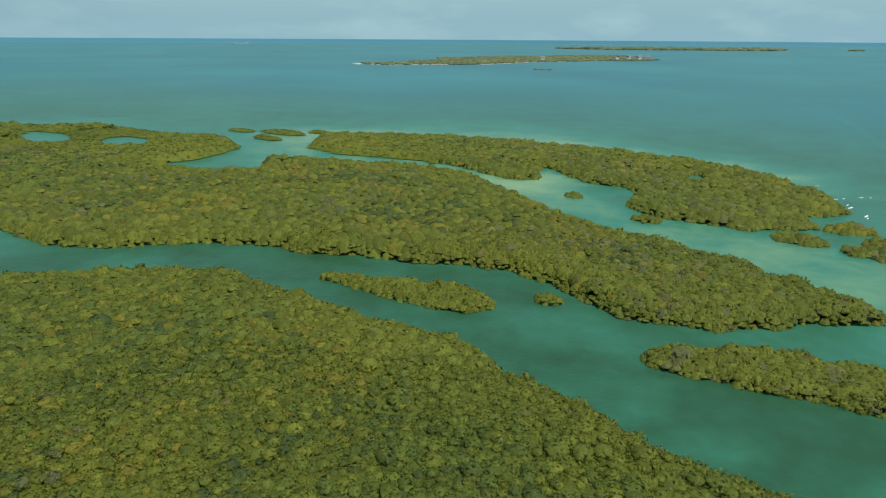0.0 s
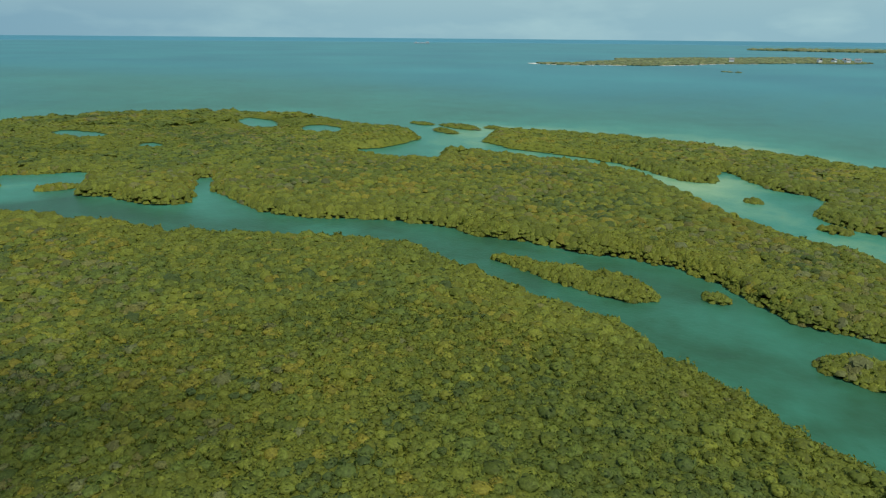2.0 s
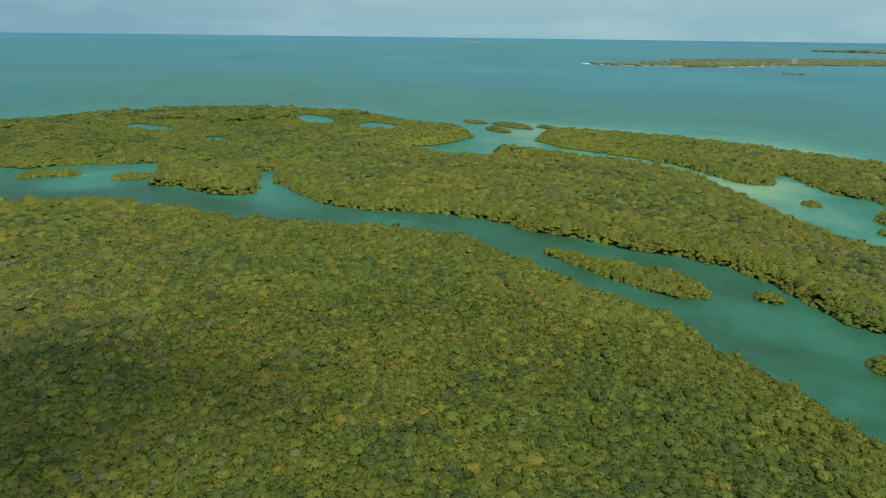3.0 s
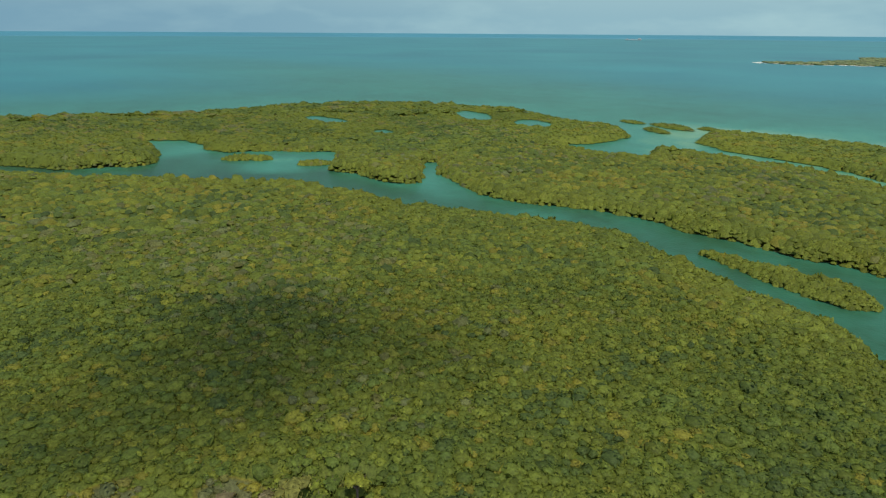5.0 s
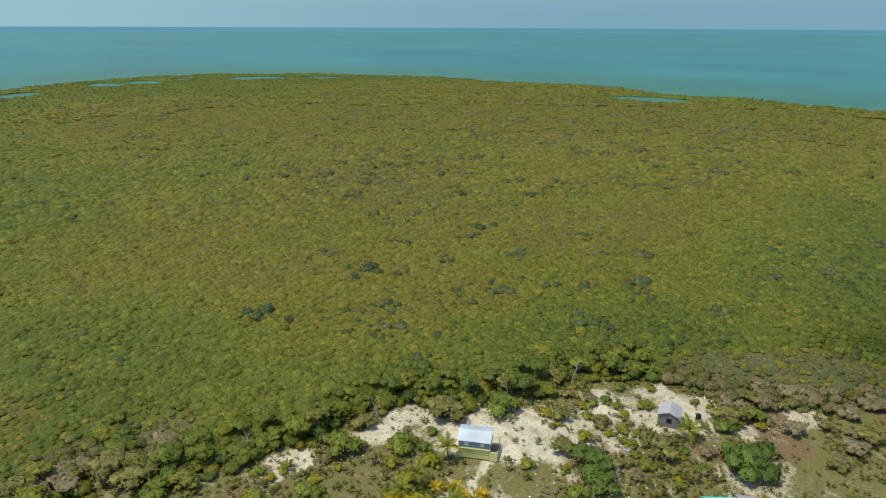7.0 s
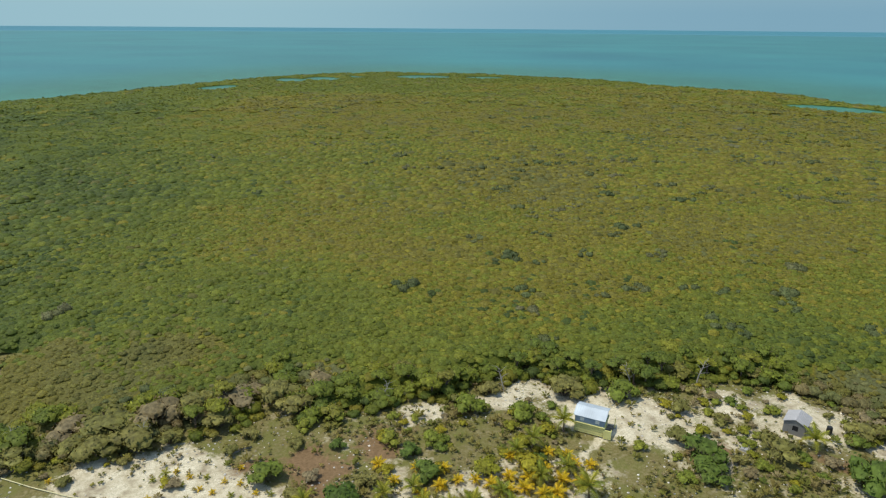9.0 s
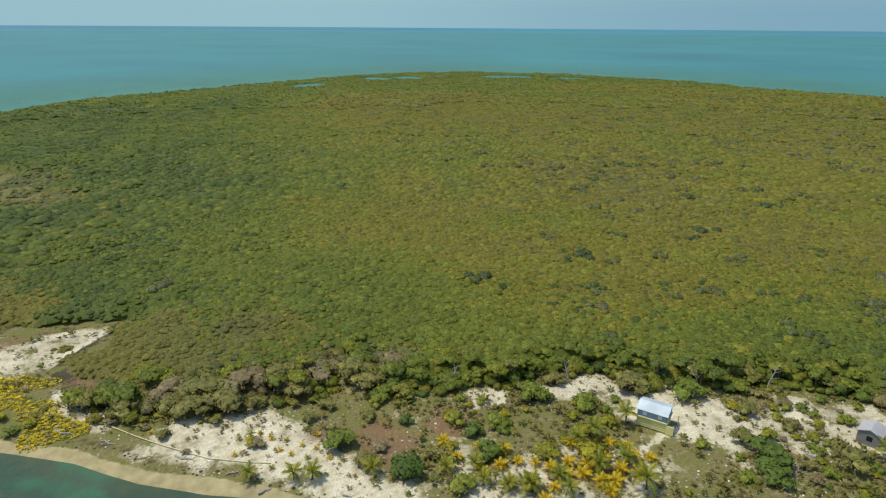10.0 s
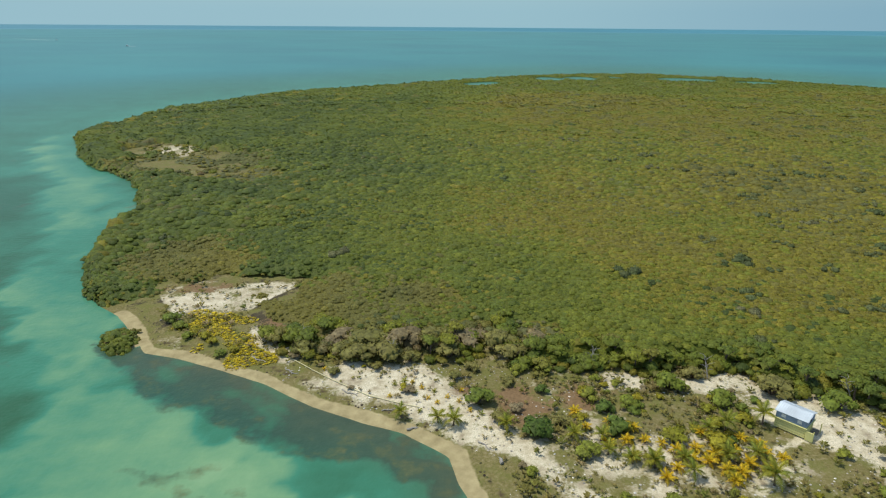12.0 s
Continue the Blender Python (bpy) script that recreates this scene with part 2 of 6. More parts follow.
def water_material():
    m, n, l, b = material("sea_water", 0.33, 0.15)
    b.inputs["IOR"].default_value = 1.333
    broad, mid, fine = noise_node(n, l, 0.011, 4), noise_node(n, l, 0.07, 5), noise_node(n, l, 0.35, 4)
    sh = attribute(n, "shallow")
    wob = maths(n, l, "ADD", maths(n, l, "MULTIPLY", maths(n, l, "SUBTRACT", broad.outputs["Fac"], 0.5), 0.35), maths(n, l, "ADD", maths(n, l, "MULTIPLY", maths(n, l, "SUBTRACT", mid.outputs["Fac"], 0.5), 0.45), maths(n, l, "MULTIPLY", maths(n, l, "SUBTRACT", fine.outputs["Fac"], 0.5), 0.22)))
    r = ramp(n, [(0.0, (0.024, 0.062, 0.034)), (0.18, (0.028, 0.090, 0.042)), (0.34, (0.036, 0.132, 0.074)), (0.55, (0.048, 0.192, 0.120)), (0.8, (0.158, 0.292, 0.152)), (1.0, (0.275, 0.395, 0.215))])
    l.new(maths(n, l, "ADD", sh, wob, True), r.inputs["Fac"])
    weed = ramp(n, [(0.38, (0.024, 0.056, 0.042)), (0.52, (0.034, 0.072, 0.050)), (0.58, (0.066, 0.088, 0.044)), (0.68, (0.165, 0.145, 0.055))])
    grain = noise_node(n, l, 0.9, 4, rough=0.65)
    l.new(maths(n, l, "ADD", maths(n, l, "MULTIPLY", mid.outputs["Fac"], 0.35), maths(n, l, "ADD", maths(n, l, "MULTIPLY", fine.outputs["Fac"], 0.40), maths(n, l, "MULTIPLY", grain.outputs["Fac"], 0.25))), weed.inputs["Fac"])
    wv = maths(n, l, "ADD", attribute(n, "weed"), maths(n, l, "ADD", maths(n, l, "MULTIPLY", maths(n, l, "SUBTRACT", mid.outputs["Fac"], 0.5), 1.3), maths(n, l, "MULTIPLY", maths(n, l, "SUBTRACT", fine.outputs["Fac"], 0.5), 1.1)))
    wf = maths(n, l, "MULTIPLY", maths(n, l, "ADD", maths(n, l, "MULTIPLY", maths(n, l, "SUBTRACT", wv, 0.5), 3.5), 0.5, True), 0.86)
    deep = ramp(n, [(0.3, (0.017, 0.126, 0.136)), (0.7, (0.034, 0.200, 0.190))])
    streak = noise_node(n, l, 0.004, 4)
    l.new(streak.outputs["Fac"], deep.inputs["Fac"])
    c = mix(n, l, attribute(n, "offshore"), r.outputs["Color"], deep.outputs["Color"])
    c = mix(n, l, wf, c, weed.outputs["Color"])
    c = mix(n, l, maths(n, l, "MULTIPLY", attribute(n, "silt"), maths(n, l, "ADD", fine.outputs["Fac"], 0.15), True), c, (0.105, 0.088, 0.046))
    l.new(c, b.inputs["Base Color"])
    ripple = noise_node(n, l, 1.3, 5)
    bumped(n, l, b, ripple.outputs["Fac"], 0.35, 0.25)
    return m


M_GROUND, M_WATER = ground_material(), water_material()
M_FARSEA = plain("far_sea", (0.062, 0.21, 0.25), 0.4, 0.25, grain=0.002, worn=0.1, relief=0.0)
M_FOAM = plain("surf_foam", (0.80, 0.82, 0.80), 0.8, 0.2, grain=0.5, worn=0.2)
M_FAR = leafy("distant_scrub", [(0.0, (0.15, 0.185, 0.075)), (0.5, (0.19, 0.215, 0.08)), (1.0, (0.23, 0.235, 0.10))], grain=0.2)


# ---- building helpers ----
def part(name, bm, mat, parent=None, label=""):
    me = bpy.data.meshes.new(name)
    bm.to_mesh(me)
    bm.free()
    me.materials.append(mat)
    ob = new(name, me)
    ob.parent = parent
    if label:
        tagged(ob, label)
    return ob


def shared(name, me, parent, m=None):
    ob = new(name, me)
    ob.parent = parent
    if m is not None:
        ob.matrix_basis = m
    return ob


def empty(name, m, label, category, group=""):
    ob = new(name)
    ob.empty_display_size = 0.3
    ob.matrix_basis = m
    return tagged(ob, label, category, group)


def box(bm, x0, x1, y0, y1, z0, z1, bevel=0.0):
    r = bmesh.ops.create_cube(bm, size=1.0)
    for v in r["verts"]:
        v.co = Vector((x0 + (v.co.x + 0.5) * (x1 - x0), y0 + (v.co.y + 0.5) * (y1 - y0), z0 + (v.co.z + 0.5) * (z1 - z0)))
    if bevel:
        bmesh.ops.bevel(bm, geom=list({e for v in r["verts"] for e in v.link_edges}), offset=bevel, segments=1, affect="EDGES")
    return r["verts"]


def tube(bm, points, radii, sides=7):
    """A tapered round stem along points."""
    rings = []
    for i, p in enumerate(points):
        a, b = points[max(i - 1, 0)], points[min(i + 1, len(points) - 1)]
        q = (Vector(b) - Vector(a)).to_track_quat("Z", "Y")
        rings.append([bm.verts.new(Vector(p) + q @ Vector((radii[i] * math.cos(k * math.tau / sides), radii[i] * math.sin(k * math.tau / sides), 0))) for k in range(sides)])
    for r0, r1 in zip(rings, rings[1:]):
        for k in range(sides):
            bm.faces.new((r0[k], r0[(k + 1) % sides], r1[(k + 1) % sides], r1[k]))
    bm.faces.new(rings[-1])
    bm.faces.new(rings[0][::-1])


def mass(name, verts, tris, mat, values=None, key="tint", normals=None):
    """One mesh from arrays of corners and triangles, with an optional number at each corner."""
    me = bpy.data.meshes.new(name)
    me.vertices.add(len(verts))
    me.vertices.foreach_set("co", np.ascontiguousarray(verts, dtype=np.float32).ravel())
    me.loops.add(tris.size)
    me.loops.foreach_set("vertex_index", np.ascontiguousarray(tris, dtype=np.int32).ravel())
    me.polygons.add(len(tris))
    me.polygons.foreach_set("loop_start", np.arange(len(tris), dtype=np.int32) * tris.shape[1])
    for k, v in ({key: values} if values is not None and not isinstance(values, dict) else values or {}).items():
        me.attributes.new(k, "FLOAT", "POINT").data.foreach_set("value", np.ascontiguousarray(v, dtype=np.float32))
    me.update(calc_edges=True)
    me.validate()
    if normals is not None:
        me.normals_split_custom_set_from_vertices(normals)
    me.materials.append(mat)
    return me


# ---- the plan: coasts, creeks, islets ----
rng = np.random.default_rng(7)
BEACH = [(5, 44), (2, 51), (1, 55), (-4, 59), (-9, 61), (-15, 64), (-22, 69), (-28, 72), (-35, 75), (-40, 76.5), (-44, 82), (-49, 88)]
WEST_COAST = [(-53, 91), (-59, 96), (-66, 110), (-70, 127), (-72, 144), (-78, 160), (-89, 177), (-105, 189), (-124, 216), (-141, 244), (-140, 263), (-137, 293), (-134, 316), (-124, 369), (-103, 415), (-72, 447)]
NORTH_COAST = [(-20, 490), (29, 535), (81, 578), (135, 598), (188, 600), (261, 552), (315, 480), (341, 428), (349, 384), (361, 326), (363, 268), (367, 239), (363, 167), (375, 135)]
EAST_COAST = [(387, 104), (397, 70), (394, 23), (385, -24), (380, -58), (392, -112), (377, -164), (346, -195), (302, -212), (276, -207), (250, -205), (226, -204), (208, -189), (204, -178), (203, -160), (213, -148)]
LAGOON_SHORE = [(190, -140), (178, -144), (167, -149), (176, -166), (160, -172), (142, -176), (121, -176), (103, -170), (87, -153), (78, -143), (69, -132), (56, -125), (44, -120), (33, -112), (23, -105), (15, -98), (9, -94)]
CHANNEL_FAR = [(11, -94), (18, -91), (26, -87), (36, -83), (42, -82), (49, -81), (56, -88), (63, -92), (71, -94), (79, -95), (89, -91), (100, -92), (112, -90), (126, -90), (140, -85), (154, -75), (169, -74), (193, -81), (206, -91), (210, -85), (184, -68)]
CREEK_FAR = [(189, -60), (205, -59), (213, -53), (229, -64), (242, -71), (250, -62), (261, -46), (262, -38), (269, -35), (297, -35), (304, -27), (307, -14), (278, -17), (266, -15), (257, -10), (257, -4), (263, 15), (286, 32), (299, 45), (331, 67)]
CREEK_NEAR = [(316, 76), (278, 57), (249, 26), (223, -5), (207, -21), (198, -35), (178, -42), (162, -48), (146, -55), (137, -62), (125, -67), (113, -71), (100, -67), (89, -64), (78, -62), (66, -60)]
CHANNEL_NEAR = [(60, -56), (53, -53), (49, -51), (42, -47), (36, -44), (29, -43), (20, -43), (12, -36), (8, -15), (10, 10), (9, 30)]
MAIN = BEACH + WEST_COAST + NORTH_COAST + EAST_COAST + LAGOON_SHORE + CHANNEL_FAR + CREEK_FAR + CREEK_NEAR + CHANNEL_NEAR
BARRIER = [(181, -199), (164, -192), (140, -192), (117, -188), (102, -178), (93, -174), (85, -176), (88, -197), (82, -192), (70, -177), (58, -175), (54, -168), (56, -154), (48, -145), (37, -143), (27, -142), (19, -144), (12, -148), (15, -158), (2, -168), (6, -184), (13, -190), (25, -212), (44, -224), (65, -233), (88, -241), (125, -245), (162, -240), (193, -229)]
# islets, each of one or more ovals: x, y, half length, half width, heading in degrees
ISLET_SHAPES = [[(76.2, -78.0, 7.0, 3.9, -4), (84.5, -78.2, 8.0, 3.2, -8), (93, -78.7, 6.0, 1.5, -10), (98.4, -79.3, 1.9, 1.3, 0)],
                [(37.4, -69.8, 6.6, 3.3, 6), (28, -70.6, 10, 5.0, 2), (17, -70.0, 10, 5.2, 0), (8, -69.5, 8, 4.2, 0)], [(60.8, -83.4, 1.5, 1.2, 0), (59.8, -83.6, 1.0, 0.9, 0)],
                [(235, -227, 6, 2.5, -10)], [(213, -228, 11, 3.5, -12)], [(210, -212, 7, 2.2, -20)], [(199, -235, 3.2, 2, 0)], [(70.6, -158.7, 1.8, 1.6, 0)], [(50, -140.6, 2.5, 1.9, 0)],
                [(18.4, -136.5, 4.8, 2.6, -15), (21, -136.6, 2.0, 1.9, 0)], [(6.5, -149, 4.4, 3.0, 10)], [(7.6, -131.6, 3.2, 2.0, 0)], [(2, -139, 3.4, 3.5, 0)], [(1, -129, 4, 3, 0)], [(20, -44, 3, 3, 0)],
                [(265, -204, 12, 2.6, -10)], [(236, -205, 9, 3, -8)], [(248, -39.2, 6.6, 2.3, 68), (244.5, -43.0, 3, 2.0, 60)], [(226.8, -54.4, 4.6, 2.1, 66)], [(-45.0, 79.4, 2.0, 3.0, 30), (-44.0, 77.6, 1.4, 1.8, 20)]]
ISLETS = [e for shape in ISLET_SHAPES for e in shape]
PONDS = [(40, -196, 3.2, 6.5, 10), (9, -169.5, 7, 2.2, 10), (322, -106, 20, 8, 5), (298, -178, 20, 10, -22), (258, -182, 16, 9, -25), (274, -109, 8, 5, -25), (336, 262, 28, 17, -68), (346, 412, 11, 26, 8), (200, 545, 26, 24, -35), (28, 494, 15, 24, -30), (86, 545, 13, 24, 0), (114, 551, 15, 24, 0), (146, 560, 8, 20, 0), (248, 520, 19, 18, -40)]
CLEARING = [(-44, 79.5), (-36, 80), (-24, 79), (-17, 76), (-10, 74.5), (-2, 74), (3, 75), (6, 80), (9, 77), (10, 72), (15, 71), (22, 73), (26, 70), (30, 72), (37, 72), (41, 68), (46, 67.5), (50, 63.5), (58, 62.5), (65, 58), (69, 54), (70, 48), (74, 43), (80, 38), (83.5, 31), (83, 24), (80, 18), (77, 10), (64, 8), (48, 8), (30, 12), (14, 24), (9, 34), (6, 46), (3, 53), (-1, 58), (-8, 61), (-17, 66), (-24, 71), (-32, 74)]
SAND = [[(79, 29), (81.5, 25.5), (79.5, 20), (77, 14), (71, 11), (70, 19), (74, 25)], [(-99, 224), (-88, 227), (-82, 212), (-89, 200), (-99, 208)], [(63, 56), (69, 51), (75, 44), (72, 38), (66, 42), (62, 48)], [(-18.5, 73), (-10, 72.5), (-1.6, 71), (1.2, 67), (5.6, 61.3), (9.3, 55.3), (14.2, 51), (20, 46), (15, 42), (10.5, 48.5), (8.4, 52.6), (4.7, 57.2), (-0.1, 59.6), (-6.6, 62.8), (-12.4, 66.9)],
        [(20, 71.4), (25, 71), (24, 67.2), (19.7, 67.4)], [(28, 70), (39, 70.6), (37.5, 65.8), (26.7, 65.6)], [(44.6, 66.5), (50, 61.4), (57, 60), (64, 55), (62, 49), (52, 50), (43.4, 51.4), (39, 56), (36, 62)],
        [(-30, 88), (-26.5, 88), (-23, 80), (-17, 75.5), (-19.5, 73.5), (-25.5, 78.5)], [(-43.5, 91), (-42, 97), (-34.6, 99), (-23, 99.5), (-25.6, 93.5), (-29, 89), (-34, 87), (-40.6, 88)]]
YELLOW_GROUND = [(-40.6, 88), (-31.5, 89), (-27, 80), (-23.4, 75), (-26, 73.5), (-30.7, 76.5), (-36.7, 82.3)]
NORTH_PATCH = [(-46, 95), (-42, 100), (-33, 99), (-23, 101), (-28, 93), (-30, 88), (-24, 78), (-34, 78), (-40, 86)]


def vnoise(x, y, size, seed=0):
    """Smooth noise from 0 to 1 over the plan, with bumps of about that size."""
    u, v = x / size + seed * 17.3, y / size - seed * 9.1
    i, j = np.floor(u).astype(np.int64), np.floor(v).astype(np.int64)
    fu, fv = u - i, v - j
    fu, fv = fu * fu * (3 - 2 * fu), fv * fv * (3 - 2 * fv)

    def rnd(a, b):
        h = (a * 374761393 + b * 668265263 + seed * 974711) & 0xFFFFFFFF
        h = ((h ^ (h >> 13)) * 1274126177) & 0xFFFFFFFF
        return ((h ^ (h >> 16)) & 0xFFFF) / 65535.0
    return (rnd(i, j) * (1 - fu) + rnd(i + 1, j) * fu) * (1 - fv) + (rnd(i, j + 1) * (1 - fu) + rnd(i + 1, j + 1) * fu) * fv


def inside(x, y, poly):
    """Distance to a polygon's edge, positive inside it."""
    far, odd = np.full(x.shape, 1e9), np.zeros(x.shape, bool)
    for (ax, ay), (bx, by) in zip(poly, poly[1:] + poly[:1]):
        dx, dy = bx - ax, by - ay
        k = np.clip(((x - ax) * dx + (y - ay) * dy) / (dx * dx + dy * dy), 0, 1)
        far = np.minimum(far, (x - ax - k * dx) ** 2 + (y - ay - k * dy) ** 2)
        if ay != by:
            odd ^= ((ay > y) != (by > y)) & (x < (bx - ax) * (y - ay) / (by - ay) + ax)
    return np.sqrt(far) * np.where(odd, 1, -1)


def oval(x, y, e):
    c, s = math.cos(radians(e[4])), math.sin(radians(e[4]))
    u, v = ((x - e[0]) * c + (y - e[1]) * s) / e[2], (-(x - e[0]) * s + (y - e[1]) * c) / e[3]
    return (1 - np.sqrt(u * u + v * v)) * min(e[2], e[3])


def land(x, y, ragged=True):
    """Distance inside the land, negative over water."""
    sd = np.maximum(inside(x, y, MAIN), inside(x, y, BARRIER))
    for e in PONDS:
        sd = np.minimum(sd, -oval(x, y, e))
    if ragged:
        wild = np.clip((np.hypot(x + 15, y - 65) - 45) / 15, 0.12, 1)
        sd = sd + wild * ((vnoise(x, y, 7, 3) - 0.5) * 2.0 + (vnoise(x, y, 2.6, 4) - 0.5) * 1.0)
    for e in ISLETS:
        sd = np.maximum(sd, oval(x, y, e) * (0.8 + 0.4 * vnoise(x, y, 3, 11)))
    return sd


def along(x, y, line):
    """Distance from a line of points."""
    out = np.full(x.shape, 1e9)
    for (ax, ay), (bx, by) in zip(line[:-1], line[1:]):
        k = np.clip(((x - ax) * (bx - ax) + (y - ay) * (by - ay)) / ((bx - ax) ** 2 + (by - ay) ** 2), 0, 1)
        out = np.minimum(out, np.hypot(x - ax - k * (bx - ax), y - ay - k * (by - ay)))
    return out


def smooth(v, a, b):
    k = np.clip((v - a) / (b - a), 0, 1)
    return k * k * (3 - 2 * k)


def zone(x, y, ovals, soft=1.5):
    out = np.zeros(x.shape)
    for e in ovals:
        out = np.maximum(out, smooth(oval(x, y, e), -soft, soft))
    return out


def axis(stops):
    """Grid lines from (start, spacing) pairs."""
    out = []
    for (a, step), (b, _) in zip(stops, stops[1:]):
        n = max(1, round((b - a) / step))
        out += list(np.linspace(a, b, n, endpoint=False))
    return np.array(out + [stops[-1][0]])


def sheet(xs, ys):
    gx, gy = np.meshgrid(xs, ys)
    nx, ny = len(xs), len(ys)
    i = (np.arange(ny - 1)[:, None] * nx + np.arange(nx - 1)[None]).ravel()
    return gx.ravel(), gy.ravel(), np.stack([i, i + 1, i + nx + 1, i + nx], 1)


def sandy(x, y):
    """Where bare white sand lies, from 0 to 1."""
    return smooth(np.max([inside(x, y, p) for p in SAND], axis=0) + (vnoise(x, y, 5, 37) - 0.5) * 3.5 + (vnoise(x, y, 1.8, 38) - 0.5) * 1.5, -1.2, 1.2)


def ground_height(x, y, near_beach):
    """The ground's height and the distance from the water's edge."""
    sd = land(x, y) - 1.0 * smooth(near_beach, 6, 10)
    lumps = vnoise(x, y, 9, 5) * 0.30 + vnoise(x, y, 2.3, 6) * 0.14
    return 0.03 + np.where(sd > 0, 0.10 * np.minimum(sd, 1.5) + 0.33 * smooth(sd, 0.5, 5) + lumps * smooth(sd, 2, 7), np.maximum(sd * 0.10, -2.5)), sd


def ground_z(x, y):
    return ground_height(x, y, along(x, y, BEACH))[0]


def lie(x, y):
    """Height of the ground at one place."""
    return float(ground_z(np.array([float(x)]), np.array([float(y)]))[0])


# ---- ground: one sheet from the sea bed over the island ----
gx, gy, gq = sheet(axis([(-4900, 800), (-900, 250), (-180, 5), (-56, 0.8), (92, 4), (420, 90), (900, 500), (4900, 1)]),
                   axis([(-4900, 800), (-900, 200), (-270, 4), (10, 0.8), (104, 4), (630, 90), (900, 500), (4900, 1)]))
g_clear = np.maximum(inside(gx, gy, CLEARING), inside(gx, gy, NORTH_PATCH))
g_clear = np.maximum(g_clear, np.maximum(oval(gx, gy, (-92, 214, 10, 14, 30)), oval(gx, gy, (-70, 182, 6, 6, 0))))
near_beach = along(gx, gy, BEACH)
gz, g_sd = ground_height(gx, gy, near_beach)
beach_band = smooth(near_beach + (vnoise(gx, gy, 5, 39) - 0.5) * 0.8, 2.3, 0.8) * (g_sd > -0.9)
wrack_band = smooth(np.abs(near_beach - 2.2 - (vnoise(gx, gy, 7, 8) - 0.5) * 1.2), 1.3, 0.3)
near_home = (gx > -125) & (gx < 100) & (gy > 0) & (gy < 245)
g_sand = np.zeros(gx.shape)
g_sand[near_home] = sandy(gx[near_home], gy[near_home])
grassy = np.clip(0.80 + 0.60 * (vnoise(gx, gy, 4, 10) - 0.5) + 0.4 * (vnoise(gx, gy, 1.7, 9) - 0.5) - 0.66 * g_sand * np.where((gx < -20) & (gy > 84), 0.80, np.where(gx > 44, 0.52, np.where(gx > 24, 0.85, 1.0))) - 0.36 * zone(gx, gy, [(26, 53, 10, 5, 0)], 2) - 0.08 * zone(gx, gy, [(53, 46, 13, 4, -15)], 2), 0, 1)
dirty = zone(gx, gy, [(13, 65, 8.5, 3.6, 8), (-18, 84, 9, 4, 0), (70, 47, 3, 6, -30), (80, 33, 3, 5, 30), (-40, 97, 6, 3, 10), (3, 66, 2.5, 1.4, 0), (58, 45, 4, 1.2, -50), (8, 60.5, 4, 1.5, -40), (47, 51, 3, 2, 0), (66, 42, 5, 3, 30)], 1.8) * (0.36 + 0.75 * vnoise(gx, gy, 2.6, 19))
paths = zone(gx, gy, [(37.6, 57, 2.6, 0.35, 30), (34.4, 54.5, 2.4, 0.35, 65), (34, 55.5, 2.2, 0.3, 100), (31.8, 51.5, 2.4, 0.35, 60)], 0.35)
grassy = grassy * (1 - paths)
g_me = mass("ground", np.stack([gx, gy, gz], 1), gq, M_GROUND, dict(clear=smooth(g_clear, -1.5, 1.0), grass=grassy, dirt=dirty, beach=beach_band, wrack=wrack_band * 0.55 * smooth(g_sd, 1.5, 2.5)))
for poly in g_me.polygons:
    poly.use_smooth = True
ground = tagged(new("ground", g_me), "pale sand, dry grass and dark mud of a low island", "ground", kind="structure")

# ---- water: one sheet to the horizon ----
wx, wy, wq = sheet(axis([(-4900, 700), (-700, 60), (-160, 1.8), (-60, 0.9), (24, 5), (400, 60), (700, 700), (4900, 1)]),
                   axis([(-4900, 700), (-700, 60), (-260, 5), (30, 0.9), (110, 5), (260, 20), (640, 60), (900, 700), (4900, 1)]))
w_sd = -land(wx, wy, False)


WEED_BAND = [(-49, 79), (-34, 75), (-19, 67.5), (-8, 61), (-1, 56.7), (2, 50), (0, 47), (-3.3, 50.5), (-10, 53), (-18, 56.4), (-25, 59.3), (-32, 61.4), (-38.5, 67)]
BRIGHT = [(5, 44), (-2, 47), (-10, 50.5), (-18, 55), (-29, 61), (-37, 66), (-54, 88), (-64, 106), (-72, 128), (-83, 163), (-102, 190), (-127, 222), (-146, 250), (-160, 245), (-134, 206), (-109, 168), (-88, 133), (-79, 115), (-70, 96), (-62, 87), (-55, 80), (-51, 74), (-50, 67), (-48, 61), (-46, 54), (-43, 44), (-40, 34), (0, 30)]
wob2 = (vnoise(wx, wy, 12, 33) - 0.5) * 9 + (vnoise(wx, wy, 4, 34) - 0.5) * 6 + (vnoise(wx, wy, 1.9, 35) - 0.5) * 3
shoals = smooth(inside(wx, wy, BRIGHT) + wob2, -1.2, 1.8) * (0.55 + 0.5 * vnoise(wx, wy, 11, 36)) * (1 - 0.6 * smooth(w_sd, 13, 2) * smooth(wy, 84, 92)) * (1 - 0.22 * smooth(wx, -44, -54))
shoals = np.maximum(shoals, 0.45 * smooth(vnoise(wx, wy, 16, 16), 0.62, 0.8) * (wx < -30) * (wy < 230))
weeds = smooth(inside(wx, wy, WEED_BAND) + wob2 * 0.45, -2.0, 2.6) * (0.40 + 0.80 * vnoise(wx, wy, 5, 53))
weeds = np.maximum(weeds, 0.62 * zone(wx, wy, [(-29, 52, 6, 2.6, 5), (-22, 48.5, 6, 1.6, 0), (-34, 48.5, 4, 1.5, 0)], 3.0))
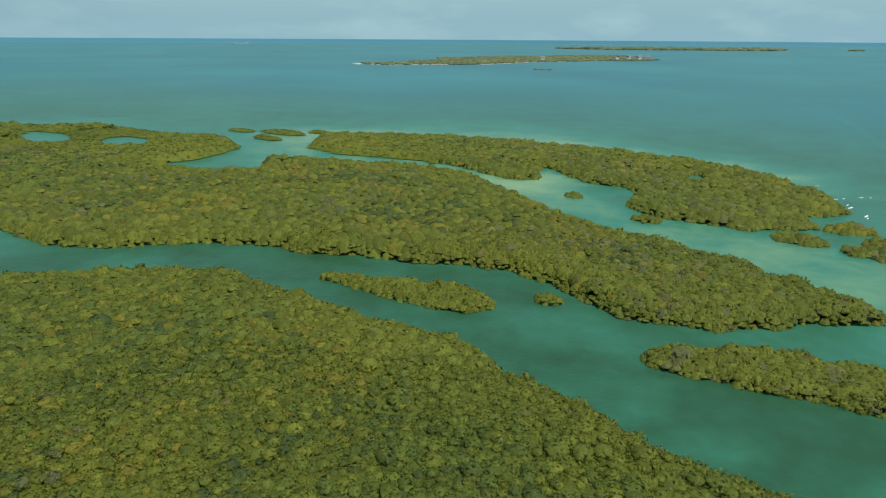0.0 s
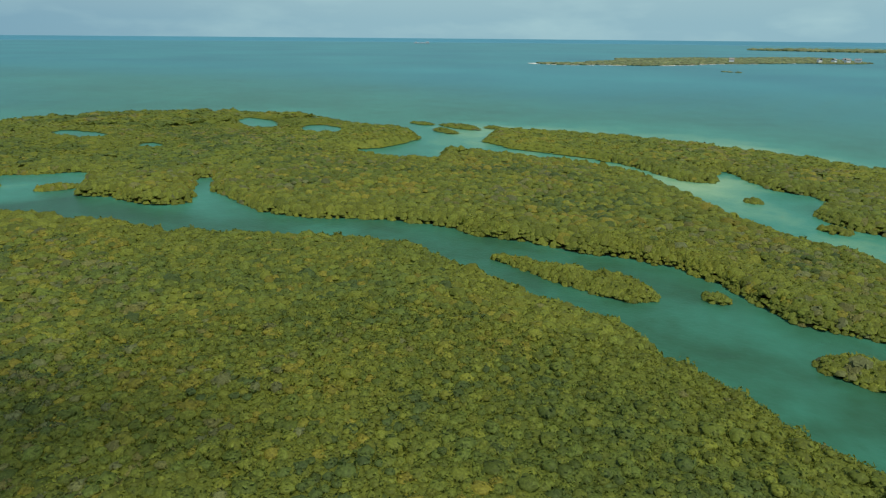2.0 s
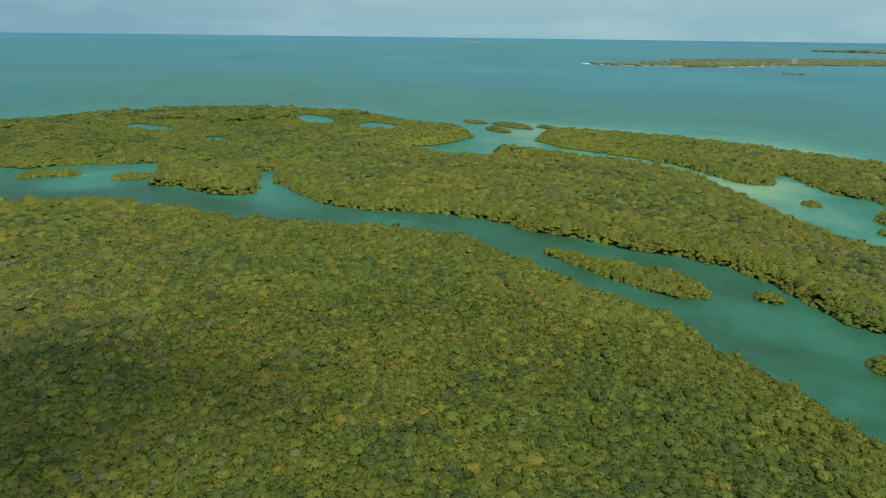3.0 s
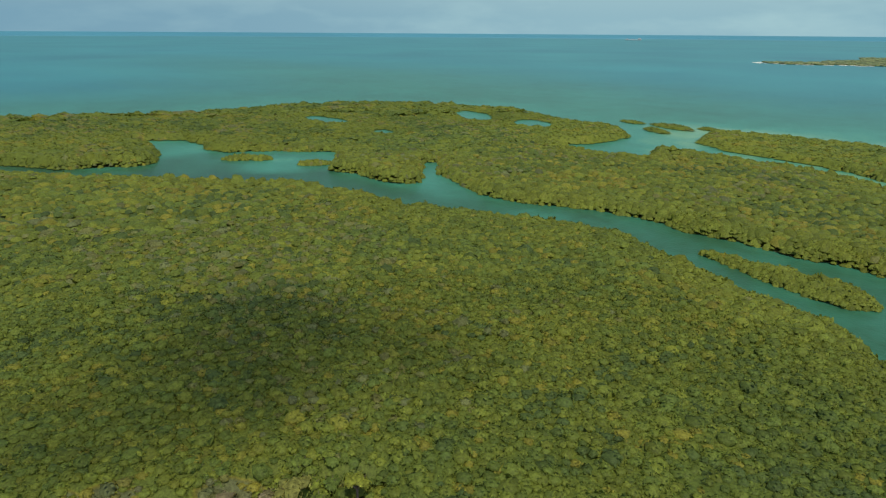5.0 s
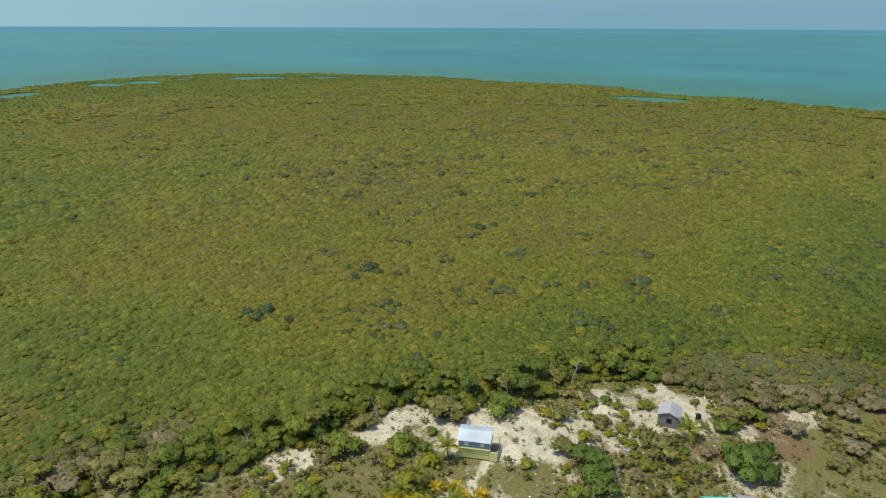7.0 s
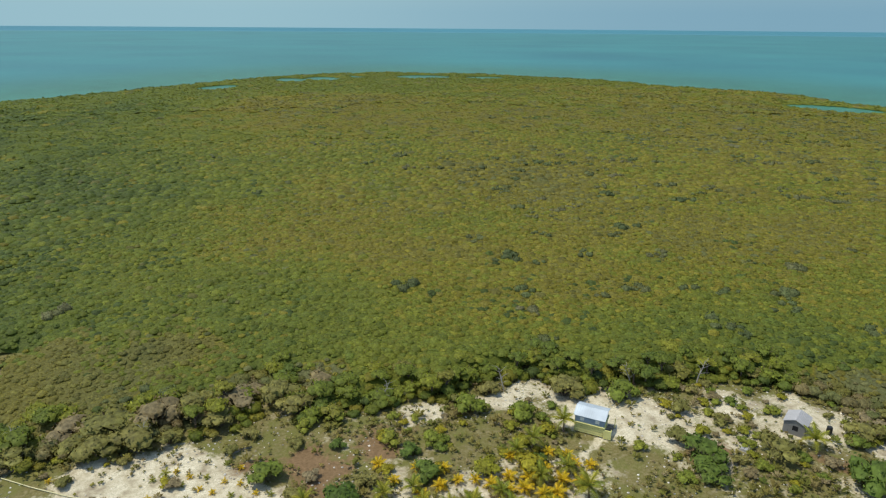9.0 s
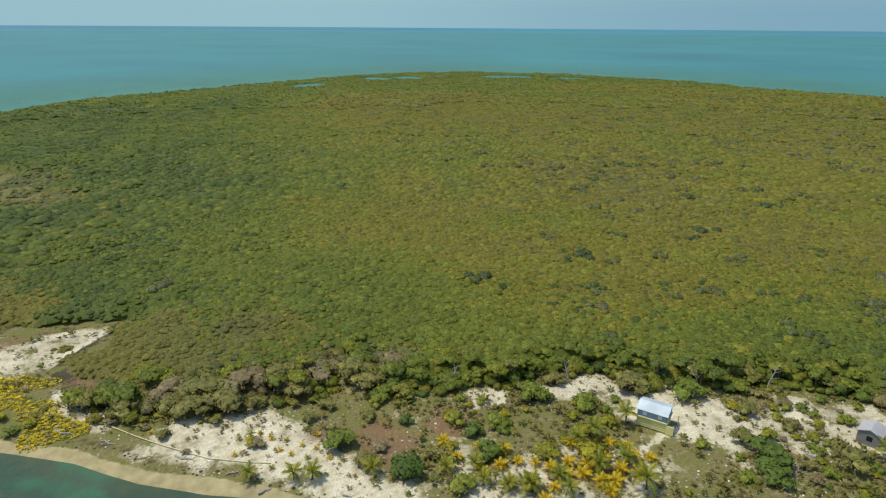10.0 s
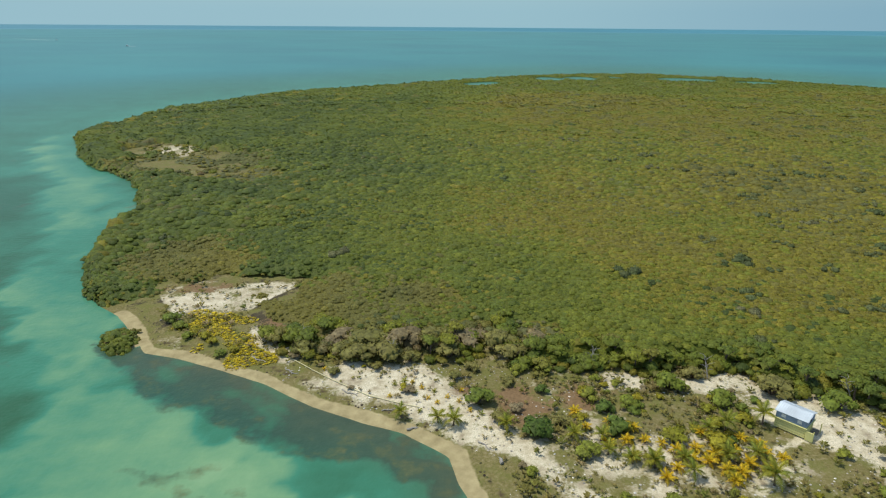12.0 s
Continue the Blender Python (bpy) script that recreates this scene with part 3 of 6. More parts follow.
outer_weed = (wx < -44) * (wy > 20) * smooth(inside(wx, wy, BRIGHT) + wob2 * 0.7, 0.5, -2) * smooth(wx, -500, -120) * smooth(wy, 240, 170)
outer_weed = outer_weed * smooth(vnoise(wx, wy, 22, 17), 0.08, 0.4)
weeds = np.maximum(weeds, 0.32 * outer_weed)
lagoon = zone(wx, wy, [(30, -128, 45, 12, -22), (80, -158, 30, 12, -50), (8, -112, 34, 14, -10), (-20, -110, 40, 30, 0)], 8)
channel = zone(wx, wy, [(90, -78, 75, 16, -8), (35, -62, 40, 18, -20), (180, -60, 40, 14, 10), (230, -30, 40, 30, 40), (280, 40, 60, 16, 40)], 6)
creek = zone(wx, wy, [(300, 48, 45, 9, 40)], 6)
off = np.hypot(wx - 150, wy - 150)
shallow = 0.36 + 0.16 * smooth(w_sd, 40, 5) * (vnoise(wx, wy, 60, 12) * 0.8 + 0.2)
reef = smooth(inside(wx, wy, BARRIER), -45, -4) * (inside(wx, wy, BARRIER) < 0) * smooth(wx * 0.5 - wy, 180, 215)
shallow = shallow - 0.10 * outer_weed + 0.28 * reef * (0.4 + 0.8 * vnoise(wx, wy, 14, 50)) + 0.40 * shoals + 0.24 * lagoon - 0.24 * channel * (1 - 0.8 * zone(wx, wy, [(52, -74, 16, 7, -10), (20, -80, 20, 6, 0)], 5)) - 0.1 * creek + 0.30 * zone(wx, wy, [(200, -65, 30, 9, 8), (232, -45, 14, 12, 0)], 5)
shallow = shallow + 0.55 * zone(wx, wy, [(14, -53, 15, 5, -25), (-4, -60, 20, 9, 0), (34, -52, 10, 3, -30)], 5) * smooth(vnoise(wx, wy, 8, 48) * 0.6 + vnoise(wx, wy, 3, 49) * 0.4, 0.40, 0.65)
shallow = shallow + 0.12 * (smooth(vnoise(wx, wy * 3.0, 420, 13), 0.4, 0.8) - 0.4) * smooth(off, 300, 900)
offshore = smooth(w_sd, 15, 240) * (0.75 + 0.25 * vnoise(wx, wy, 300, 18))
weed = 0.04 + 0.92 * weeds - 0.04 * channel + 0.30 * creek - 0.3 * lagoon - 0.35 * shoals * (1 - weeds) + 0.12 * smooth(w_sd, 4.0, 0.5) * (1 - lagoon) - 0.6 * smooth(off, 500, 900)
w_me = mass("water", np.stack([wx, wy, np.zeros_like(wx)], 1), wq, M_WATER, dict(shallow=np.clip(shallow, 0, 1), weed=np.clip(weed, 0, 1), offshore=offshore, silt=0.55 * smooth(along(wx, wy, BEACH) + wob2 * 0.25, 8.0, 1.0) * smooth(wx, -50, -36)))
water = tagged(new("water", w_me), "calm turquoise and teal sea water with dark weed beds", "water", kind="structure")
# the last of the sea, up to the horizon
bm = bmesh.new()
ring = [[bm.verts.new((r * math.cos(a * math.tau / 96), r * math.sin(a * math.tau / 96), z)) for a in range(96)] for r, z in ((4550, 0.02), (4700, 3.0), (4800, 25.0))]
for r0, r1 in zip(ring, ring[1:]):
    for k in range(96):
        bm.faces.new((r0[k], r0[(k + 1) % 96], r1[(k + 1) % 96], r1[k]))
backdrop = tagged(part("backdrop", bm, M_FARSEA), "deep blue open sea under the horizon", "sea", kind="structure")


# ---- mangroves ----
def rounded(v):
    """Soft outward normals of a crown."""
    n = v * (0.8, 0.8, 1.0) + (0, 0, 0.55)
    return n / np.linalg.norm(n, axis=1)[:, None]


def crown_template(leaves, core, leaf, flat=0.62, seed=0, low=-0.3):
    """A crown of unit radius: a lumpy dark core and loose leaf clumps over its lobes."""
    r = np.random.default_rng(seed)
    lobes = r.normal(size=(9, 3))
    lobes[:, 2] = np.abs(lobes[:, 2]) * 0.7
    lobes /= np.linalg.norm(lobes, axis=1)[:, None]

    def reach(d):
        return 0.66 + 0.40 * np.max(np.clip(d @ lobes.T, 0, 1) ** 7, axis=1)
    bm = bmesh.new()
    bmesh.ops.create_icosphere(bm, subdivisions=core, radius=1.0)
    bm.verts.ensure_lookup_table()
    cv = np.array([v.co[:] for v in bm.verts])
    ct = np.array([[v.index for v in f.verts] for f in bm.faces])
    bm.free()
    cv = cv / np.linalg.norm(cv, axis=1)[:, None]
    cv = cv * (reach(cv) * (0.93 if leaves else 1.0) * r.uniform(0.88, 1.1, len(cv)))[:, None] * (1, 1, flat)
    ct = ct[cv[ct][:, :, 2].max(1) > low * 1.2]
    fn = np.cross(cv[ct[:, 1]] - cv[ct[:, 0]], cv[ct[:, 2]] - cv[ct[:, 0]])
    cn = np.zeros_like(cv)
    for c in range(3):
        np.add.at(cn, ct[:, c], fn)
    cn = cn / np.maximum(np.linalg.norm(cn, axis=1), 1e-6)[:, None] * 0.5 + rounded(cv) * 0.55
    if not leaves:
        return cv, ct, cn
    d = r.normal(size=(leaves * 3, 3))
    d /= np.linalg.norm(d, axis=1)[:, None]
    d = d[d[:, 2] > low][:leaves]
    p = d * (reach(d) * r.uniform(0.94, 1.08, len(d)))[:, None] * (1, 1, flat)
    nrm = d * (1, 1, 1.3) + r.normal(size=d.shape) * 0.6
    nrm *= np.where((nrm * rounded(p)).sum(1) < 0, -1, 1)[:, None] / np.linalg.norm(nrm, axis=1)[:, None]
    t = np.cross(nrm, r.normal(size=d.shape))
    t /= np.linalg.norm(t, axis=1)[:, None]
    b = np.cross(nrm, t)
    s = leaf * r.uniform(0.65, 1.35, len(d))[:, None]
    lv = np.stack([p - t * s, p + b * s * 0.6 + nrm * s * 0.12, p + t * s, p - b * s * 0.6 + nrm * s * 0.12], 1).reshape(-1, 3)
    i = np.arange(len(d))[:, None] * 4
    lt = np.concatenate([i + [0, 2, 1], i + [0, 3, 2]], 1).reshape(-1, 3)
    ln = rounded(lv) * 0.65 + np.repeat(nrm, 4, 0) * 0.35
    return np.concatenate([cv, lv]), np.concatenate([ct, lt + len(cv)]), np.concatenate([cn, ln])


# crowns for near and middle distance (4, 5) and plain ones for stones and far woods (3, 7)
CROWNS = {3: [crown_template(0, 1, 0.45, 0.42, 70 + k, 0.0) for k in range(8)], 4: [crown_template(60, 2, 0.14, 0.46, 110 + k) for k in range(7)],
          5: [crown_template(16, 1, 0.22, 0.42, 130 + k) for k in range(7)], 7: [crown_template(0, 1, 0.45, 0.40, 170 + k, 0.0) for k in range(8)]}


def tuft_template(blades, seed):
    """A loose tuft of narrow blades and small leaves."""
    r = np.random.default_rng(seed)
    a, reach, rise = r.uniform(0, math.tau, blades), r.uniform(0.5, 1.1, blades), r.uniform(0.35, 0.9, blades)
    out = np.stack([np.cos(a), np.sin(a), np.zeros(blades)], 1)
    side = np.stack([-np.sin(a), np.cos(a), np.zeros(blades)], 1) * r.uniform(0.10, 0.26, blades)[:, None]
    base, tip = out * 0.12, out * reach[:, None] + np.stack([a * 0, a * 0, rise], 1)
    mid = (base + tip) * 0.5 + (0, 0, 0.22)
    v = np.stack([base, mid - side, tip, mid + side], 1).reshape(-1, 3)
    i = np.arange(blades)[:, None] * 4
    t = np.concatenate([i + [0, 1, 2], i + [0, 2, 3]], 1).reshape(-1, 3)
    n = np.repeat(out * 0.35 + (0, 0, 0.9), 4, 0)
    return v, t, n / np.linalg.norm(n, axis=1)[:, None]


CROWNS[8] = [tuft_template(11, 300 + k) for k in range(8)]


def grow(name, x, y, z, r, tint, lod, mat, tall=1.0):
    """One mesh of many crowns."""
    pick = rng.integers(0, len(CROWNS[lod]), len(x))
    turn, squash = rng.uniform(0, math.tau, len(x)), rng.uniform(0.8, 1.25, len(x)) * tall
    vs, ts, ks, ns, n = [], [], [], [], 0
    for k, (cv, ct, cn) in enumerate(CROWNS[lod]):
        m = pick == k
        if not m.any():
            continue
        c, s = np.cos(turn[m])[:, None], np.sin(turn[m])[:, None]
        px = (cv[:, 0] * c - cv[:, 1] * s) * r[m][:, None] + x[m][:, None]
        py = (cv[:, 0] * s + cv[:, 1] * c) * r[m][:, None] + y[m][:, None]
        pz = cv[:, 2] * (r[m] * squash[m])[:, None] + z[m][:, None]
        vs.append(np.stack([px, py, pz], -1).reshape(-1, 3))
        ts.append((ct[None] + (np.arange(m.sum()) * len(cv))[:, None, None] + n).reshape(-1, 3))
        ks.append(np.repeat(tint[m], len(cv)))
        nx, ny = cn[:, 0] * c - cn[:, 1] * s, cn[:, 0] * s + cn[:, 1] * c
        nn = np.stack([nx, ny, np.broadcast_to(cn[:, 2], nx.shape)], -1).reshape(-1, 3)
        ns.append(nn / np.linalg.norm(nn, axis=1)[:, None])
        n += m.sum() * len(cv)
    return mass(name, np.concatenate(vs), np.concatenate(ts), mat, np.concatenate(ks), normals=np.concatenate(ns))


def scatter(x0, x1, y0, y1, step):
    gx, gy = np.meshgrid(np.arange(x0, x1, step), np.arange(y0, y1, step * 0.87))
    gx = gx + (np.arange(gx.shape[0]) % 2)[:, None] * step * 0.5
    return (gx + rng.uniform(-0.42, 0.42, gx.shape) * step).ravel(), (gy + rng.uniform(-0.42, 0.42, gy.shape) * step).ravel()


def cells(x, y, size, seed):
    """Domes of touching crowns over the plan: how high within its crown a place lies, and that crown's own number from 0 to 1."""
    u, v = x / size, y / size
    i0, j0 = np.floor(u).astype(np.int64), np.floor(v).astype(np.int64)
    best, own = np.full(x.shape, -9.0), np.zeros(x.shape)
    for di in (-1, 0, 1):
        for dj in (-1, 0, 1):
            i, j = i0 + di, j0 + dj
            h = (i * 73856093 ^ j * 19349663 ^ seed * 83492791) & 0xFFFFFFFF
            h = ((h ^ (h >> 15)) * 2246822519) & 0xFFFFFFFF
            h = h ^ (h >> 13)
            a, b, c = (h & 1023) / 1023.0, ((h >> 10) & 1023) / 1023.0, ((h >> 20) & 1023) / 1023.0
            d2 = (u - i - 0.15 - 0.7 * a) ** 2 + (v - j - 0.15 - 0.7 * b) ** 2
            top = 0.72 + 0.5 * c - d2 / (0.30 + 0.36 * ((a * 7.3 + c * 3.1) % 1.0))
            better = top > best
            best = np.where(better, top, best)
            own = np.where(better, (a * 5.7 + b * 3.3 + c) % 1.0, own)
    return np.clip(best, -0.4, 1.25), own


BROWN_SPOTS = [(-9, 76, 7, 3.4, 0), (12.8, 79, 3.5, 3, 0), (4, 81, 3.5, 2.6, 0), (73, 51, 9, 6, -40), (81, 43, 7, 8, 0), (86, 34, 5, 7, 0), (-2, 77, 3, 2, 0), (-24, 82, 4, 2, 0), (-60, 178, 14, 10, 0), (-84, 196, 14, 9, 0), (82, 22, 4, 4, 0), (-102, 218, 9, 12, 20), (-78, 208, 10, 8, 0)]
SCRUB = [(-22, 88, 26, 14, 0), (-45, 108, 12, 12, 0), (-78, 196, 26, 18, 20)]
NW_BARE = [(-92, 214, 11, 15, 30), (-70, 182, 7, 6, 0)]
# the plan's distances on a metre grid
FX, FY = np.arange(-156.0, 412.0), np.arange(-258.0, 618.0)
fx, fy = [a.ravel() for a in np.meshgrid(FX, FY)]
f_islet = np.max([oval(fx, fy, e) for e in ISLETS], axis=0)
f_land = land(fx, fy)
f_bare = np.maximum(inside(fx, fy, CLEARING), inside(fx, fy, NORTH_PATCH)) + (vnoise(fx, fy, 4, 31) - 0.5) * 2.0
f_bare = np.maximum(f_bare, np.max([oval(fx, fy, e) for e in NW_BARE], axis=0) + (vnoise(fx, fy, 5, 32) - 0.52) * 24)
f_bare = f_bare + ((vnoise(fx, fy, 6, 47) - 0.5) * 6.0 + (vnoise(fx, fy, 2.4, 57) - 0.5) * 3.5) * smooth(fx, -18, -26)
f_bare = np.maximum(f_bare, np.where(f_islet > 0, -9, 3.8 - along(fx, fy, BEACH)))
f_bare = np.where(f_islet > -0.5, -9.0, f_bare)
FIELD = {k: v.reshape(len(FY), len(FX)) for k, v in (("land", f_land), ("bare", f_bare), ("islet", np.where(np.maximum(inside(fx, fy, MAIN), inside(fx, fy, BARRIER)) > -1.0, 0.0, 1.0)))}


def field(key, x, y):
    u, v = np.clip(x - FX[0], 0, len(FX) - 1.001), np.clip(y - FY[0], 0, len(FY) - 1.001)
    i, j = u.astype(np.int64), v.astype(np.int64)
    a, b, g = u - i, v - j, FIELD[key]
    return (g[j, i] * (1 - a) + g[j, i + 1] * a) * (1 - b) + (g[j + 1, i] * (1 - a) + g[j + 1, i + 1] * a) * b


def canopy_at(x, y, crown, own=None):
    """Height, tint and depth inside the wood of its upper surface; with numbers of their own, of single crowns in it."""
    sd, bare = field("land", x, y), field("bare", x, y)
    north = smooth(y, 30, 60)
    single = own
    if own is None:
        dome, own = cells(x, y, crown, 5)
        clump, _ = cells(x, y, crown * 0.42, 6)
    else:
        dome, clump = 0.55, 0.3
    big, _ = cells(x, y, 6.5, 7)
    dry, scrub = zone(x, y, BROWN_SPOTS, 2.5), zone(x, y, SCRUB, 9) * (0.55 + 0.9 * vnoise(x, y, 7, 52))
    outer = np.maximum(smooth(x, 205, 245) * smooth(y, 0, -60), np.maximum(smooth(y, 300, 400) * 1.3, 1.3 * zone(x, y, [(330, 258, 40, 40, 0), (340, 410, 30, 50, 0)], 15)))
    west = smooth(x + (vnoise(x, y, 30, 54) - 0.5) * 40, 45, -60) * smooth(y, 60, 90)
    z = 2.2 + 0.9 * vnoise(x, y, 22, 24) * (1 - 0.4 * north) + (1.25 - 0.60 * north) * dome * (1.0 if crown < 2.2 else 0.8 * (crown / 2.0) ** 0.6) + (0.55 - 0.22 * north) * clump * (1.0 if crown < 2.2 else 0.0) + (0.6 - 0.25 * north + 0.5 * west) * (big - 0.5)
    z = z - 1.3 * outer - 0.4 * smooth(x, 110, 170) * smooth(y, 10, -20) - 0.6 * smooth(y, -62, -80) - 0.9 * smooth(y + 0.45 * x, -95, -118) * smooth(x, 205, 170) - 1.1 * scrub - 1.0 * dry - 1.1 * smooth(bare, -5, -0.5) * (y > 12)
    islet = field("islet", x, y)
    depth = np.minimum(sd + 0.1 + 0.5 * islet, -bare * 0.8 + 0.4)
    rise = np.sqrt(smooth(depth, -0.1, 1.5)) if single is None else np.sqrt(smooth(depth, -0.4, 3.4))
    z = 0.25 + (z - 0.25) * (1 - 0.42 * islet) * rise
    z = np.where(bare > 0.5, -0.1, np.where(sd < -0.5 * islet, 0.30, np.maximum(z, 0.4))) if single is None else np.maximum(z, 0.3)
    # which green grows where
    broad, mid = vnoise(x, y, 55, 21), vnoise(x, y, 14, 22)
    t = 0.22 + 0.26 * broad + 0.20 * (mid - 0.5) + (own - 0.5) * 0.36
    inland = smooth(y, 40, 110) * smooth(x, -30, 30)
    t = t * (1 - inland) + (0.42 + 0.20 * mid + 0.12 * broad + (own - 0.5) * 0.22) * inland
    t = t * (1 - west) + (0.10 + 0.22 * mid + (own - 0.5) * 0.22) * west
    fringe = smooth(sd, 16, 5) * smooth(x, 0, 20)
    t = t * (1 - 0.7 * fringe) + (0.36 + 0.12 * mid) * 0.7 * fringe
    strip = smooth(sd, 75, 40) * smooth(y, 330, 440)
    t = t * (1 - 0.8 * strip) + 0.8 * (0.30 + 0.10 * mid) * strip
    sunny = zone(x, y, [(77, -17, 19, 12, -20), (66, -4, 14, 8, 0)], 10) * smooth(vnoise(x, y, 8, 31), 0.3, 0.6)
    t = t + (0.46 - t) * 0.65 * sunny - 0.10 * zone(x, y, [(63, 70, 22, 7, -28)], 6)
    pick = (own * 37.7) % 1.0
    grey = pick < (0.22 - 0.13 * north) * smooth(vnoise(x, y, 30, 23), 0.3, 0.65) * (1 - 0.7 * fringe) * (1 - 0.6 * west)
    t = np.where(grey, 0.74 + 0.12 * own, t)
    t = np.where((pick > 0.94) & (vnoise(x, y, 26, 27) > 0.5), 0.58, t)
    deep = smooth(vnoise(x, y, 9, 28) * 0.6 + vnoise(x, y, 30, 29) * 0.4, 0.55, 0.75) * (1 - fringe) * (1 - 0.85 * inland)
    t = np.where((pick > 0.45) & (pick < 0.45 + 0.4 * deep), 0.02 + 0.12 * own, t)
    t = np.where(scrub > 0.35 + 0.6 * own, 0.64 + 0.14 * mid + 0.06 * own, t)
    t = np.where(dry > 0.25 + 0.6 * own, 0.60 + 0.32 * ((own * 7.7) % 1.0), t)
    return z, np.clip(t, 0, 1), depth


def part_of(x, y):
    """0 the main wood, 1 the middle land between channel and lagoon, 2 the outer barrier, 3 onwards the islets."""
    out = np.where(inside(x, y, BARRIER) > -3, 2, np.where((y < -58) & (x < 260) & (inside(x, y, MAIN) > -3), 1, 0))
    for i, shape in enumerate(ISLET_SHAPES):
        for e in shape:
            out = np.where((oval(x, y, e) > -2.0) & (inside(x, y, MAIN) < 1) & (inside(x, y, BARRIER) < 1), 3 + i, out)
    return out


WOODS = {0: ("mangrove_forest", "dense olive-green mangrove forest covering the low island"), 1: ("mangrove_belt", "dense mangrove belt between the channel and the lagoon"),
         2: ("barrier_mangroves", "mangroves on the outer barrier along the open sea")}
CROWNS[10] = [crown_template(22, 1, 0.18, 0.74, 400 + k, 0.0) for k in range(14)]


def dome_template(sides, sprays, seed):
    """A small uneven dome with a few leaf sprays, for crowns farther off."""
    r = np.random.default_rng(seed)
    a = np.arange(sides) * math.tau / sides
    rim, mid = r.uniform(0.75, 1.15, sides), r.uniform(0.42, 0.75, sides)
    v = np.concatenate([np.stack([np.cos(a) * rim, np.sin(a) * rim, r.uniform(-0.12, 0.08, sides)], 1),
                        np.stack([np.cos(a + 0.4) * mid, np.sin(a + 0.4) * mid, r.uniform(0.28, 0.52, sides)], 1), [[r.uniform(-0.2, 0.2), r.uniform(-0.2, 0.2), 0.56]]])
    i = np.arange(sides)
    j = (i + 1) % sides
    t = np.concatenate([np.stack([i, j, i + sides], 1), np.stack([j, j + sides, i + sides], 1), np.stack([i + sides, j + sides, np.full(sides, 2 * sides)], 1)])
    n = v * (0.75, 0.75, 0.8) + (0, 0, 0.5)
    if sprays:
        b, reach = r.uniform(0, math.tau, sprays), np.sqrt(r.uniform(0.05, 1.0, sprays))
        p = np.stack([np.cos(b) * reach, np.sin(b) * reach, 0.60 - 0.55 * reach ** 2], 1)
        nrm = p * (0.8, 0.8, 0.6) + (0, 0, 0.35) + r.normal(0, 0.35, p.shape)
        nrm *= np.where(nrm[:, 2] < 0, -1, 1)[:, None] / np.linalg.norm(nrm, axis=1)[:, None]
        tu = np.cross(nrm, r.normal(size=p.shape))
        tu /= np.linalg.norm(tu, axis=1)[:, None]
        tv = np.cross(nrm, tu)
        z = 0.26 * r.uniform(0.7, 1.3, sprays)[:, None]
        t = np.concatenate([t, (np.arange(sprays)[:, None] * 4 + len(v) + [0, 2, 1]), (np.arange(sprays)[:, None] * 4 + len(v) + [0, 3, 2])])
        lv = np.stack([p - tu * z, p + tv * z * 0.6, p + tu * z, p - tv * z * 0.6], 1).reshape(-1, 3)
        v, n = np.concatenate([v, lv]), np.concatenate([n, np.repeat(nrm * 0.5 + (0, 0, 0.5), 4, 0)])
    return v, t, n / np.linalg.norm(n, axis=1)[:, None]


CROWNS[11] = [dome_template(8, 9, 430 + k) for k in range(14)]
CROWNS[12] = [dome_template(7, 1, 460 + k) for k in range(12)]
CROWNS[13] = [dome_template(7, 5, 480 + k) for k in range(14)]


def wood_name(w):
    return WOODS.get(w, ("mangrove_islet", "small uneven mangrove islet standing in shallow water"))


def stand(name, label, me, w):
    tagged(new(name, me), label, "mangrove islet" if w > 2 else "mangrove forest", "mangrove islets" if w > 2 else "", kind="stuff")


def ring_of(x, y):
    """Distance from the middle of the flight, with an uneven edge."""
    return np.hypot(x - 40, y - 20) + (vnoise(x, y, 20, 51) - 0.5) * 36


